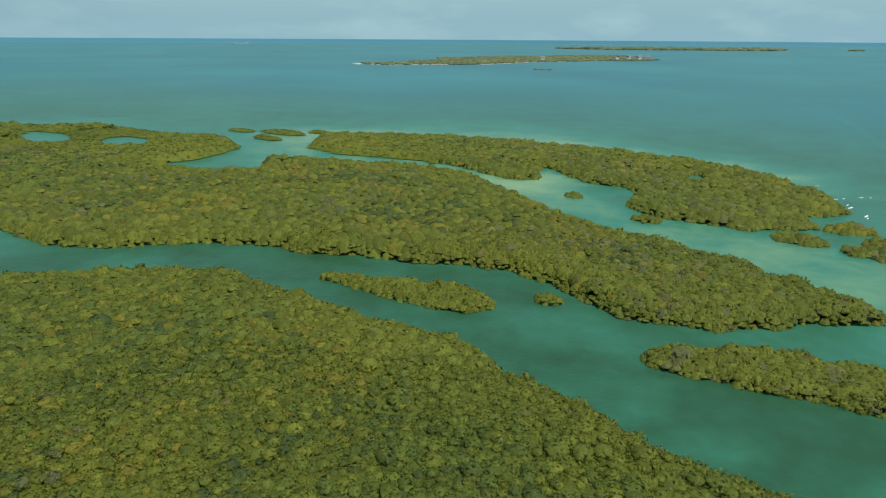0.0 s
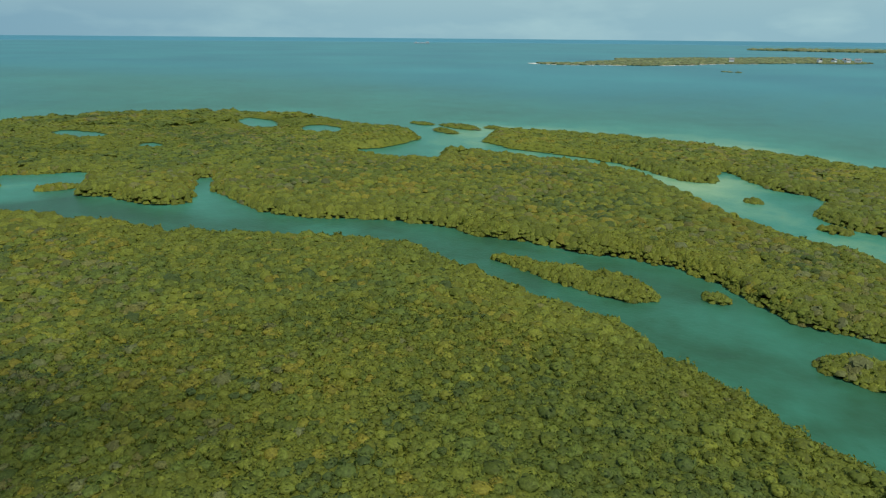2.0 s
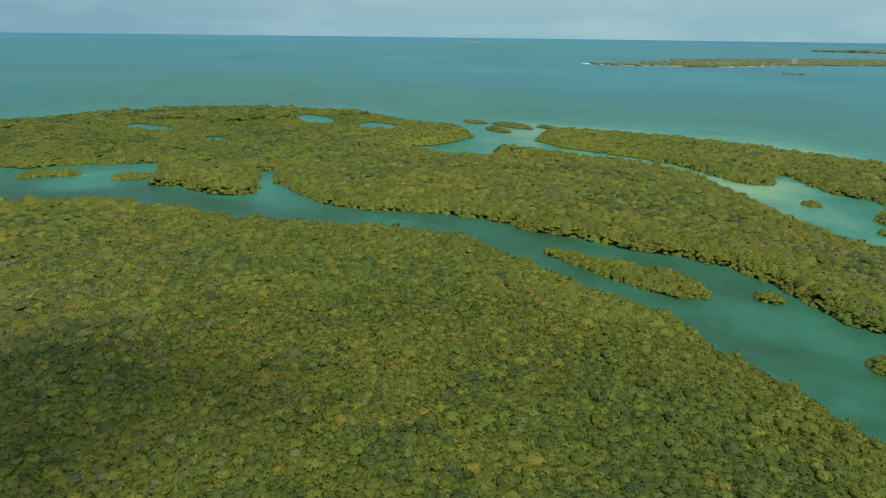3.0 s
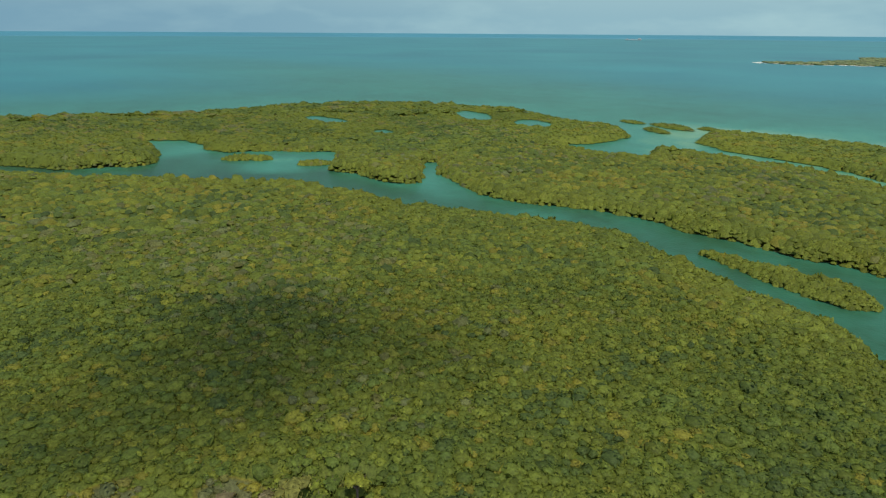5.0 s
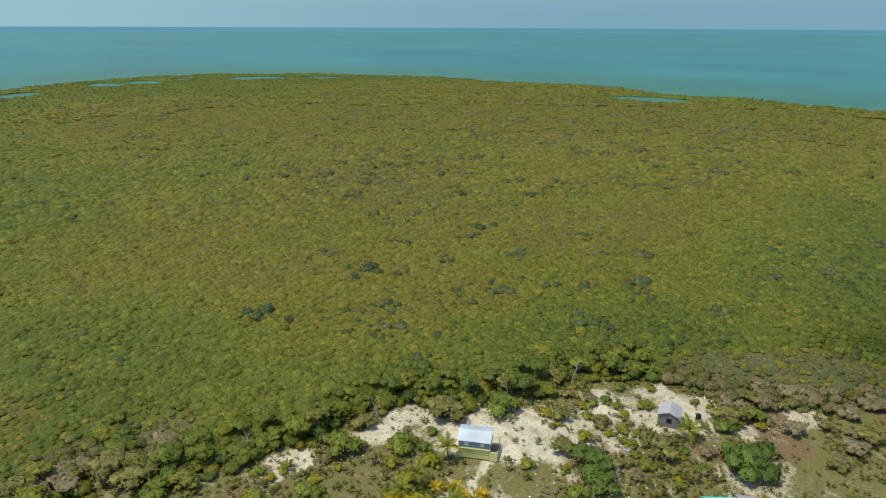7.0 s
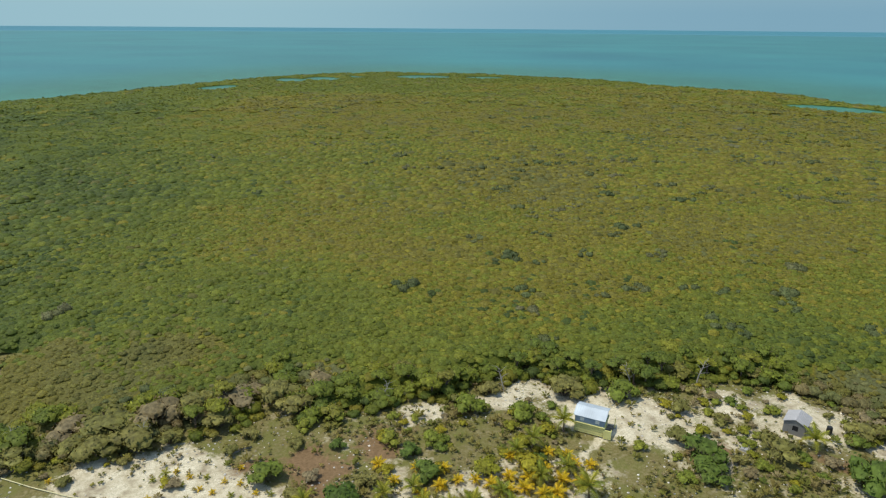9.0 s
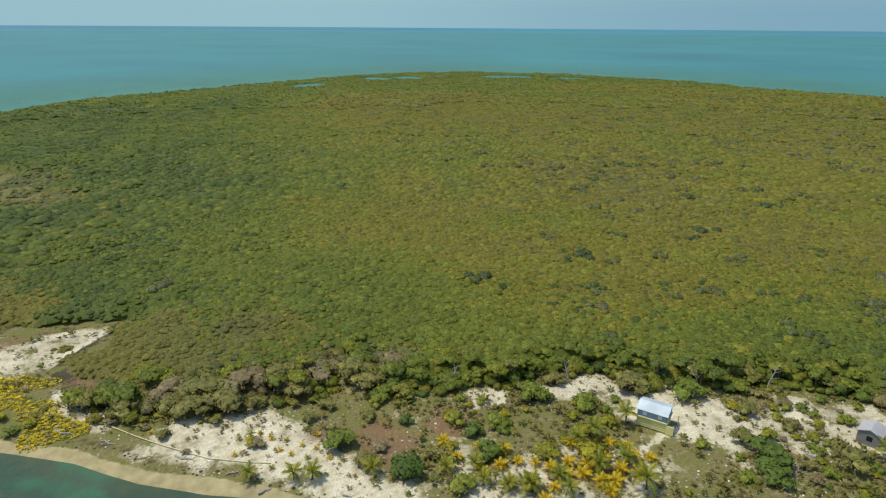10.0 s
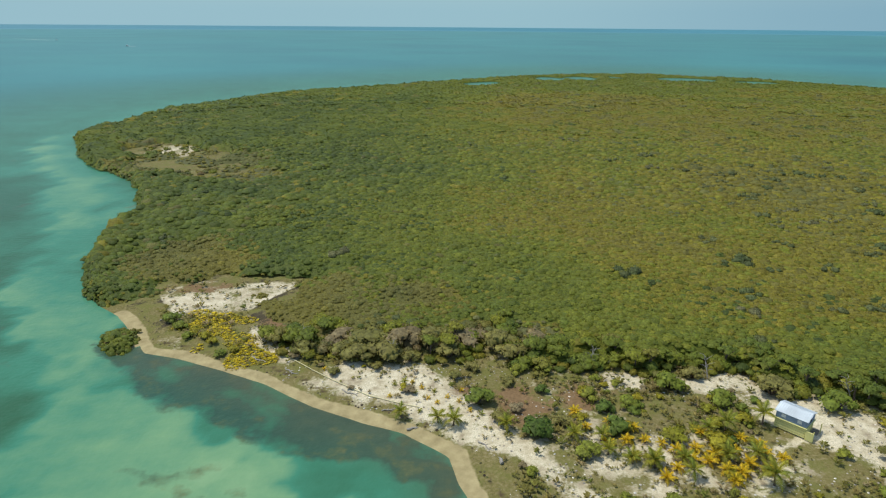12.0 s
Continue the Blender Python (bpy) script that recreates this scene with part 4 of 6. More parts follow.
# the shaded inside of the wood and, farther off, its upper surface: nearest and farthest distance, grid, crown width, leaf sprays to a square metre, half length of a spray
for low, high, step, crown, dense, leaf in ((0, 130, 0.9, 2.0, 0.0, 0.2), (130, 230, 1.3, 2.4, 0.0, 0.4), (230, 330, 1.3, 2.9, 0.8, 0.55), (330, 800, 2.3, 6.0, 0.4, 0.85)):
    under = 1.0 if dense == 0 else 0.0
    reach = high + 20
    x0, x1, y0, y1 = max(-150, 40 - reach), min(405, 40 + reach), max(-250, 20 - reach), min(610, 20 + reach)
    x, y, q = sheet(np.arange(x0, x1, step), np.arange(y0, y1, step))
    near = ring_of(x, y)
    ok = (near >= low - 3.0 - step) & (near < high + step)
    grown = (field("land", x, y) > 0.25 * under - 0.5 * field("islet", x, y)) & (field("bare", x, y) < 0.5 - 0.9 * under)
    q = q[ok[q].all(1) & (grown[q].all(1) if under else grown[q].any(1))]
    used = np.unique(q)
    remap = np.zeros(len(x), np.int64)
    remap[used] = np.arange(len(used))
    x, y, q = x[used], y[used], remap[q]
    x, y = x + rng.uniform(-0.2, 0.2, len(x)) * step, y + rng.uniform(-0.2, 0.2, len(x)) * step
    z, t, depth = canopy_at(x, y, crown)
    if under:
        z, t, depth = canopy_at(x, y, crown, np.full(len(x), 0.5))
        z = np.where(z > 0.5, np.maximum(0.12, z - (0.17 - 0.03 * smooth(y, 35, 50)) - (0.12 - 0.10 * smooth(y, 35, 50)) * smooth(depth, 0.5, 3.0)), z)
    cv = np.stack([x, y, z], 1)
    fn = np.cross(cv[q[:, 2]] - cv[q[:, 0]], cv[q[:, 3]] - cv[q[:, 1]])
    fn /= np.linalg.norm(fn, axis=1)[:, None]
    cn = np.zeros_like(cv)
    for c in range(4):
        np.add.at(cn, q[:, c], fn)
    cn = cn / np.linalg.norm(cn, axis=1)[:, None]
    # leaf sprays over it, more of them on the steep edges
    steep = 1.0 / np.clip(fn[:, 2], 0.25, 1.0)
    pick = np.repeat(np.arange(len(q)), rng.poisson(dense * step * step * steep))
    w = rng.dirichlet((1, 1, 1, 1), len(pick))
    p = (cv[q[pick]] * w[:, :, None]).sum(1)
    pn = fn[pick] + rng.normal(0, 0.2, (len(pick), 3))
    pn *= np.where(pn[:, 2] < 0, -1, 1)[:, None] / np.linalg.norm(pn, axis=1)[:, None]
    tu = np.cross(pn, rng.normal(size=pn.shape))
    tu /= np.linalg.norm(tu, axis=1)[:, None]
    tv = np.cross(pn, tu)
    s = leaf * rng.uniform(0.6, 1.4, len(p))[:, None]
    p = p + fn[pick] * s * rng.uniform(-0.05, 0.35, len(p))[:, None]
    lv = np.stack([p - tu * s, p + tv * s * 0.62 + pn * s * 0.15, p + tu * s, p - tv * s * 0.62 + pn * s * 0.15], 1)
    ln = np.repeat(cn[q[pick, 0]] * 0.7 + pn * 0.3, 4, 0)
    lt = np.clip(t[q[pick, 0]] + rng.normal(0, 0.04, len(p)), 0, 1)
    mid = cv[q].mean(1)
    which = part_of(mid[:, 0], mid[:, 1])
    for w_ in np.unique(which):
        mine, ml = q[which == w_], which[pick] == w_
        used = np.unique(mine)
        remap = np.zeros(len(cv), np.int64)
        remap[used] = np.arange(len(used))
        tri = remap[np.concatenate([mine[:, [0, 1, 2]], mine[:, [0, 2, 3]]])]
        n = int(ml.sum())
        i = np.arange(n)[:, None] * 4 + len(used)
        tri = np.concatenate([tri, i + [0, 2, 1], i + [0, 3, 2]])
        vs = np.concatenate([cv[used], lv[ml].reshape(-1, 3)])
        ns = np.concatenate([cn[used], ln.reshape(-1, 4, 3)[ml].reshape(-1, 3)])
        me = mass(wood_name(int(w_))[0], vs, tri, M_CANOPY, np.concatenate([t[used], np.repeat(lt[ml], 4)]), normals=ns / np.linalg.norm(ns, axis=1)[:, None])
        stand(*wood_name(int(w_)), me, w_)

# the crowns themselves, smaller and closer in the low northern wood: nearest and farthest distance, whether north, spacing, usual radius, how finely leaved
for low, high, side, gap, size, lod in ((0, 85, 0, 1.16, 0.92, 10), (0, 85, 1, 1.0, 0.66, 11), (85, 135, 0, 1.3, 1.02, 11), (85, 135, 1, 1.08, 0.71, 13), (135, 235, 0, 1.8, 1.3, 12), (135, 235, 1, 1.7, 1.15, 12)):
    span = (max(-150, 20 - high), min(405, 60 + high), max(-250, -high), min(610, 40 + high))

    def grown_here(x, y):
        near = ring_of(x, y)
        return (near >= low) & (near < high) & ((y + (vnoise(x, y, 12, 58) - 0.5) * 30 > 42) == (side == 1)) & (field("bare", x, y) < -0.3)
    x, y = scatter(*span, gap)
    m = grown_here(x, y) & (field("land", x, y) > -0.15 - 0.2 * field("islet", x, y))
    x, y = x[m], y[m]
    # smaller crowns crowd the water's edge
    ex, ey = scatter(*span, 0.62 * gap)
    shore = field("land", ex, ey) + 0.35 * field("islet", ex, ey)
    m = grown_here(ex, ey) & (shore > -0.1) & (shore < 2.8)
    rim = np.concatenate([np.zeros(len(x)), np.ones(m.sum())])
    x, y = np.concatenate([x, ex[m]]), np.concatenate([y, ey[m]])
    own = rng.uniform(0, 1, len(x))
    z, t, depth = canopy_at(x, y, 2.0, own)
    large = (rng.uniform(0, 1, len(x)) < 0.12) & (depth > 2)
    dry = zone(x, y, BROWN_SPOTS, 2.5)
    r = size * rng.uniform(0.60, 1.25, len(x)) * np.where(large, 1.4, 1.0) * (0.6 + 0.4 * smooth(depth, 0, 2.5)) * (1 + 0.1 * rim) * (1 - 0.3 * dry) * (1 - 0.25 * zone(x, y, SCRUB, 9))
    z = z - (0.44 - 0.04 * side + 0.25 * rim) * r + rng.normal(0, 0.11 - 0.05 * side, len(x)) * (0.4 + 0.6 * smooth(depth, 0, 2)) + np.where(large, 0.25 - 0.1 * side, 0.0)
    # the outermost reach down to the water
    z = z - rim * 0.5 * smooth(depth, 1.6, 0.0)
    which = part_of(x, y)
    for w_ in np.unique(which):
        m = which == w_
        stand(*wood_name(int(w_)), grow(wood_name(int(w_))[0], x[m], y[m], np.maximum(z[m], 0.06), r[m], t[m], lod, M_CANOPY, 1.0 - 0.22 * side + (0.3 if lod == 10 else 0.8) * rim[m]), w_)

# taller grey-green shrubs in loose groups above the northern canopy
x, y = scatter(-60, 330, 62, 420, 8.0)
m = (rng.uniform(0, 1, len(x)) < 0.04 + 0.55 * smooth(vnoise(x, y, 45, 26), 0.36, 0.62) * smooth(x, 15, 80)) & (field("bare", x, y) < -6) & (field("land", x, y) > 8)
x, y = x[m], y[m]
n = rng.integers(3, 9, len(x))
kind = np.repeat(rng.uniform(0.0, 0.9, len(x)), n)
wide = np.repeat(rng.uniform(0.7, 1.25, len(x)), n)
x, y = np.repeat(x, n) + rng.normal(0, 1.25, n.sum()) * wide, np.repeat(y, n) + rng.normal(0, 1.0, n.sum()) * wide
z, _, _ = canopy_at(x, y, 2.4, np.full(len(x), 0.5))
for lo, hi, lod in ((0, 110, 4), (110, 200, 5), (200, 800, 7)):
    d = np.hypot(x - 40, y - 20)
    m = (d >= lo) & (d < hi)
    shrubs = grow("tall_shrubs", x[m], y[m], z[m] + 0.05, rng.uniform(0.5, 1.05, m.sum()) * wide[m], np.clip(kind[m] + rng.normal(0, 0.08, m.sum()), 0, 1), lod, M_SHRUB, 1.7)
    tagged(new("tall_shrubs", shrubs), "loose groups of taller grey-green shrubs above the canopy", "shrubs", kind="stuff")

# scattered scrub over the bare patches in the north-west and in the eastern corner of the clearing
x, y = scatter(-110, 92, 8, 236, 2.2)
m = (zone(x, y, NW_BARE + [(79, 24, 6, 11, 10), (66, 16, 9, 6, 0)], 3) > 0.3) & (rng.uniform(0, 1, len(x)) < 0.25 + 0.6 * smooth(vnoise(x, y, 7, 55), 0.4, 0.6)) & (field("bare", x, y) > -1)
x, y = x[m], y[m]
scrub_me = grow("patch_scrub", x, y, ground_z(x, y) + 0.15, rng.uniform(0.5, 1.5, len(x)), np.clip(rng.normal(0.62, 0.2, len(x)), 0.1, 1.0), 5, M_CANOPY, 1.3)
tagged(new("patch_scrub", scrub_me), "low olive scrub scattered over bare sandy patches", "scrub", kind="stuff")

# ---- trees of the forest edge, one by one ----
TRUNK_BM = bmesh.new()
tube(TRUNK_BM, [(0, 0, 0), (0.06, 0.02, 0.8), (0.02, 0.1, 1.7), (0.1, 0.12, 2.4)], [0.13, 0.10, 0.08, 0.04])
for a in (0.3, 2.2, 4.1, 5.3):
    tube(TRUNK_BM, [(0.05, 0.05, 1.1 + 0.1 * a), (0.45 * math.cos(a), 0.45 * math.sin(a), 1.8 + 0.05 * a), (0.9 * math.cos(a), 0.9 * math.sin(a), 2.5)], [0.06, 0.045, 0.02], 5)
TRUNK = bpy.data.meshes.new("trunk")
TRUNK_BM.to_mesh(TRUNK)
TRUNK_BM.free()
TRUNK.materials.append(M_BARK)


def leaf_mesh(name, mat, leaves, leaf, flat, seed, low=-0.5):
    """An uneven crown of several leafy lobes of different size."""
    r = np.random.default_rng(seed)
    vs, ts, ns, n = [], [], [], 0
    lobes = 6
    for i in range(lobes):
        a, size = i * 2.4 + r.uniform(-0.5, 0.5), r.uniform(0.36, 0.62) if i else 0.66
        away = 0.0 if i == 0 else r.uniform(0.38, 0.72)
        at = np.array([away * math.cos(a), away * math.sin(a), flat * (r.uniform(-0.35, 0.15) if i else 0.12)])
        cv, ct, cn = crown_template(leaves // lobes, 1, leaf / size, flat * r.uniform(0.85, 1.15), seed * 7 + i, low)
        cv = cv * size + at
        out = cv / np.maximum(np.linalg.norm(cv, axis=1), 1e-6)[:, None]
        vs.append(cv)
        ts.append(ct + n)
        ns.append(cn / np.linalg.norm(cn, axis=1)[:, None] * 0.5 + out * 0.25 + (0, 0, 0.6))
        n += len(cv)
    ns = np.concatenate(ns)
    return mass(name, np.concatenate(vs), np.concatenate(ts), mat, np.zeros(n), normals=ns / np.linalg.norm(ns, axis=1)[:, None])


EDGE_CROWNS = [leaf_mesh("crown", M_EDGE, 200, 0.09, 0.66, 100 + k) for k in range(6)]


def edge_tree(x, y, h, r, k):
    t = empty("mangrove_tree", pose(x, y, lie(x, y), 0, 0, rng.uniform(0, 360)), "dense green mangrove tree at the edge of the sand", "tree", "forest edge trees")
    s = h / 3.4
    shared("trunk", TRUNK, t, Matrix.Diagonal((s, s, s, 1)))
    shared("crown", EDGE_CROWNS[k % 6], t, Matrix.Translation((0, 0, h - 0.55 * r - 0.5)) @ Matrix.Diagonal((r, r, r * rng.uniform(0.85, 1.2), 1)))
    return t


x, y = scatter(-50, 95, 12, 112, 2.5)
d_clear = np.maximum(inside(x, y, CLEARING), inside(x, y, NORTH_PATCH))
m = (x > -24) & (d_clear < 0.4) & (d_clear > -5.5) & (land(x, y) > 3) & ((y > 60) | (x > 60)) & (zone(x, y, BROWN_SPOTS, 1) < 0.4) & ((y < 84) | (x > 0))
x, y = x[m][:270], y[m][:270]
for k, (a, b) in enumerate(zip(x, y)):
    edge_tree(float(a), float(b), float(rng.uniform(2.0, 3.9)), float(rng.uniform(1.1, 1.9)), k)

# low growth in front of the forest edge
x, y = scatter(-50, 95, 8, 112, 1.25)
d_clear = np.maximum(inside(x, y, CLEARING), inside(x, y, NORTH_PATCH)) + (vnoise(x, y, 6, 43) - 0.5) * 4
m = (d_clear < 1.3) & (d_clear > -3.0) & (land(x, y) > 3.5) & ((y > 60) | (x > 58)) & (x > -22) & (rng.uniform(0, 1, len(x)) < 0.75)
x, y = x[m], y[m]
t = np.clip(rng.normal(0.42, 0.2, len(x)), 0.05, 1)
b_ = zone(x, y, BROWN_SPOTS, 3) > 0.3
t[b_] = rng.uniform(0.7, 1.0, b_.sum())
fringe_me = grow("forest_undergrowth", x, y, ground_z(x, y) + rng.uniform(0.0, 0.8, len(x)), rng.uniform(0.5, 1.2, len(x)), t, 4, M_CANOPY, 1.5)
tagged(new("forest_undergrowth", fringe_me), "low green and olive undergrowth along the forest edge", "undergrowth", kind="stuff")

# ---- bushes in the clearing ----
STEM_BM = bmesh.new()
for a in range(7):
    w = a * 0.9
    tube(STEM_BM, [(0.05 * math.cos(w), 0.05 * math.sin(w), 0), (0.25 * math.cos(w), 0.25 * math.sin(w), 0.35), (0.6 * math.cos(w), 0.6 * math.sin(w), 0.75 + 0.05 * (a % 3))], [0.05, 0.035, 0.012], 5)
STEMS = bpy.data.meshes.new("woody_base")
STEM_BM.to_mesh(STEMS)
STEM_BM.free()
STEMS.materials.append(M_BARK)
BUSH = {k: [leaf_mesh("foliage", m, n, s, f, sd + j, -0.75) for j in range(3)] for k, m, n, s, f, sd in
        (("green", M_BUSH_GREEN, 330, 0.085, 0.70, 200), ("dark", M_BUSH_DARK, 330, 0.085, 0.72, 210), ("olive", M_BUSH_OLIVE, 330, 0.085, 0.66, 220), ("yellow", M_BUSH_YELLOW, 240, 0.10, 0.6, 230), ("dry", M_BUSH_DRY, 270, 0.08, 0.6, 240))}
BUSH_LABEL = {"green": "rounded green bush on pale sand", "dark": "dense dark green bush with a shaded underside", "olive": "olive grey-green scrub bush on sand", "yellow": "low yellow-green bush in dry grass", "dry": "leafless brown dry shrub"}


def bush(kind, x, y, r, k=0):
    t = empty("bush", pose(x, y, lie(x, y) - 0.05, 0, 0, (k * 77) % 360), BUSH_LABEL[kind], "bush", kind + " bushes")
    shared("woody_base", STEMS, t, Matrix.Diagonal((r, r, r, 1)))
    shared("foliage", BUSH[kind][k % 3], t, Matrix.Translation((0, 0, 0.62 * r)) @ Matrix.Diagonal((r, r * (0.9 + 0.05 * (k % 5)), r * (0.85 + 0.1 * (k % 4)), 1)))


BUSHES = {"green": [(4.1, 63.9, 1.9), (27.2, 67.2, 2.0), (32.5, 64.2, 1.7), (36.6, 64.6, 0.7), (45.3, 63.2, 2.2), (17.2, 65, 1.3), (21.3, 63, 1.3), (41, 54.4, 0.9), (59, 54, 1.0), (56.4, 56, 0.7), (50.3, 47.2, 1.0), (15, 54.5, 1.5), (54.7, 58, 0.7), (42, 48.6, 1), (9.3, 70.5, 1.1), (12.8, 71, 1.3), (62.5, 46.3, 1.3), (54.9, 46.8, 1.0), (66.8, 46, 1.5), (-21.9, 79, 1.6), (-37.5, 82.5, 1.1), (-39.5, 84.5, 1.4), (-35.5, 79.6, 0.9), (-29.5, 75.2, 0.9)],
          "dark": [(11.8, 66.1, 1.0), (10.1, 57.4, 2.0), (18.5, 62.2, 1.2), (45.9, 50.4, 2.4), (44.3, 47.9, 1.7), (18.7, 58.3, 1.6), (57.9, 40.8, 3.0), (30, 56.2, 1.2)],
          "olive": [(-9.5, 76.5, 3.0), (-1.5, 77.5, 2.6), (7.5, 76.5, 2.6), (-13.3, 75, 1.9), (-18.4, 75.3, 2.0), (-10.8, 73.4, 2.3), (-7.2, 73.8, 2.5), (9.1, 74, 2.4), (0.9, 74.5, 2.2), (3.9, 71.3, 1.1), (-4.2, 73.3, 1.4), (39.3, 66.3, 2.3), (49.5, 58.2, 1.4), (53.2, 48, 2.2), (31.2, 69.8, 1.4), (45.6, 54, 1.5), (64.4, 46.8, 2.0), (-13.5, 69.8, 0.9), (6.5, 59.6, 1.3), (13, 59.5, 1.2), (8, 68.2, 1.0), (1.5, 69.4, 0.9)],
          "yellow": [(25.6, 64.9, 0.6), (24.5, 57, 1.5), (28.8, 56, 1.6), (15.3, 60.4, 0.9), (33.6, 60.6, 1.0), (-4.6, 66.5, 0.8), (20, 58.6, 1.0), (-35, 81, 0.8), (-31.5, 78, 0.9), (-28, 76, 0.8), (-33, 79.5, 1.0)],
          "dry": [(82.5, 22, 1.9), (84.0, 25.5, 1.6), (80.6, 18.5, 1.5), (79.5, 31.5, 1.7), (76.5, 33, 1.6), (-5.5, 77, 2.8), (-14, 78, 2.4), (3.2, 77.6, 2.4), (12.8, 77.2, 2.3), (5.2, 79, 1.8), (-1.1, 75.8, 1.5), (-23.9, 79.6, 1.7), (52.9, 54.8, 0.8), (8.3, 62.2, 0.9), (-11, 66.8, 0.5), (34.5, 66.5, 0.6)]}
k = 0
for kind, rows in BUSHES.items():
    for bx, by, br in rows:
        k += 1
        bush(kind, bx, by, br, k)
# brown dry scrub behind the shed
x, y = scatter(62, 92, 10, 60, 2.6)
m = (zone(x, y, [(73, 48, 8.5, 8, -40), (80, 38, 7, 8, 0), (84, 22, 3, 7, 20), (70, 37, 5, 3, 0)], 1.5) > 0.5) & (vnoise(x, y, 5, 41) > 0.30)
for k, (a, b) in enumerate(zip(x[m][:55], y[m][:55])):
    bush("dry" if k % 4 else "olive", float(a), float(b), float(rng.uniform(0.7, 1.6)), k)
# waist-high growth between the palms and over the old garden
x, y = scatter(-30, 70, 44, 78, 1.7)
m = (inside(x, y, CLEARING) > 1.0) & (vnoise(x, y, 7, 45) > 0.46) & (np.hypot(x - 38.8, y - 60) > 4) & (np.hypot(x - 60.5, y - 52) > 3.5) & (along(x, y, BEACH) > 5)
KINDS = ("green", "olive", "yellow", "green", "dry", "yellow")
order = rng.permutation(int(m.sum()))[:125]
for k, (a, b) in enumerate(zip(x[m][order], y[m][order])):
    bush(KINDS[k % 6], float(a), float(b), float(rng.uniform(0.35, 1.0)), k)
# small tufts and scrub scattered over sand and grass
x, y = scatter(-46, 86, 10, 101, 0.62)
m = (np.maximum(inside(x, y, CLEARING), inside(x, y, NORTH_PATCH)) > -0.5) & (rng.uniform(0, 1, len(x)) < 0.15 + 0.75 * smooth(vnoise(x, y, 4, 42) * 0.6 + vnoise(x, y, 1.7, 46) * 0.4, 0.45, 0.68) * (1 - 0.8 * sandy(x, y))) & (np.hypot(x - 38.8, y - 60) > 3.0) & (np.hypot(x - 60.5, y - 52) > 2.6) & (along(x, y, BEACH) > 4.2)
r = rng.uniform(0.14, 0.46, m.sum()) * (1 + 0.9 * (rng.uniform(0, 1, m.sum()) < 0.16))
tuft = grow("scrub_tufts", x[m], y[m], ground_z(x[m], y[m]) + 0.2 * r, r, np.clip(rng.normal(0.55, 0.3, m.sum()), 0.0, 1.0), 8, M_GRASS, 0.8)
tagged(new("scrub_tufts", tuft), "low green and brown scrub tufts scattered over sand", "scrub", kind="stuff")
# yellow creeper on the sand in the west
x, y = scatter(-44, -18, 70, 94, 0.36)
m = (inside(x, y, YELLOW_GROUND) + (vnoise(x, y, 3, 44) - 0.45) * 5 > 0) & (rng.uniform(0, 1, len(x)) < 0.8)
creeper = grow("yellow_creeper", x[m], y[m], ground_z(x[m], y[m]) + 0.02, rng.uniform(0.18, 0.46, m.sum()), rng.uniform(0.0, 1.0, m.sum()) ** 0.8, 8, leafy("creeper_leaves", [(0.0, (0.42, 0.36, 0.03)), (0.7, (0.62, 0.47, 0.02)), (1.0, (0.25, 0.24, 0.04))]), 0.4)
tagged(new("yellow_creeper", creeper), "yellow flowering creeper covering the sand", "ground cover", kind="stuff")


# ---- coconut palms ----
def frond_mesh(mat, length, droop, seed):
    """One arching palm leaf: a rib with two rows of narrow leaflets."""
    r = random.Random(seed)
    bm = bmesh.new()
    spine = [Vector((length * s * (1 - 0.12 * s), 0, length * (0.55 * s - droop * s * s))) for s in [i / 12 for i in range(13)]]
    tube(bm, [tuple(p) for p in spine[::3]], [0.03, 0.024, 0.018, 0.012, 0.005], 4)
    for i in range(2, 13):
        p, ahead = spine[i], (spine[i] - spine[i - 1]).normalized()
        for side in (-1, 1):
            w = length * 0.30 * math.sin(math.pi * (i / 12) ** 0.75 * 0.92 + 0.15) * r.uniform(0.85, 1.15)
            tip = p + ahead * w * 0.55 + Vector((0, side * w, -0.35 * w))
            a, b = p - ahead * 0.05 * length, p + ahead * 0.035 * length
            bm.faces.new([bm.verts.new(v) for v in (a, b, tip)])
    me = bpy.data.meshes.new("frond")
    bm.to_mesh(me)
    bm.free()
    me.materials.append(mat)
    return me


FRONDS = {k: [frond_mesh(m, 1.0, d, 3 + i) for i, d in enumerate((0.35, 0.6, 0.85))] for k, m in (("green", M_PALM_GREEN), ("yellow", M_PALM_YELLOW))}
PALM_TRUNK_BM = bmesh.new()
tube(PALM_TRUNK_BM, [(0, 0, 0), (0.03, 0, 0.25), (0.08, 0.02, 0.5), (0.1, 0.03, 0.75), (0.1, 0.03, 1.0)], [0.14, 0.10, 0.09, 0.085, 0.08], 8)
PALM_TRUNK = bpy.data.meshes.new("trunk")
PALM_TRUNK_BM.to_mesh(PALM_TRUNK)
PALM_TRUNK_BM.free()
PALM_TRUNK.materials.append(M_BARK)


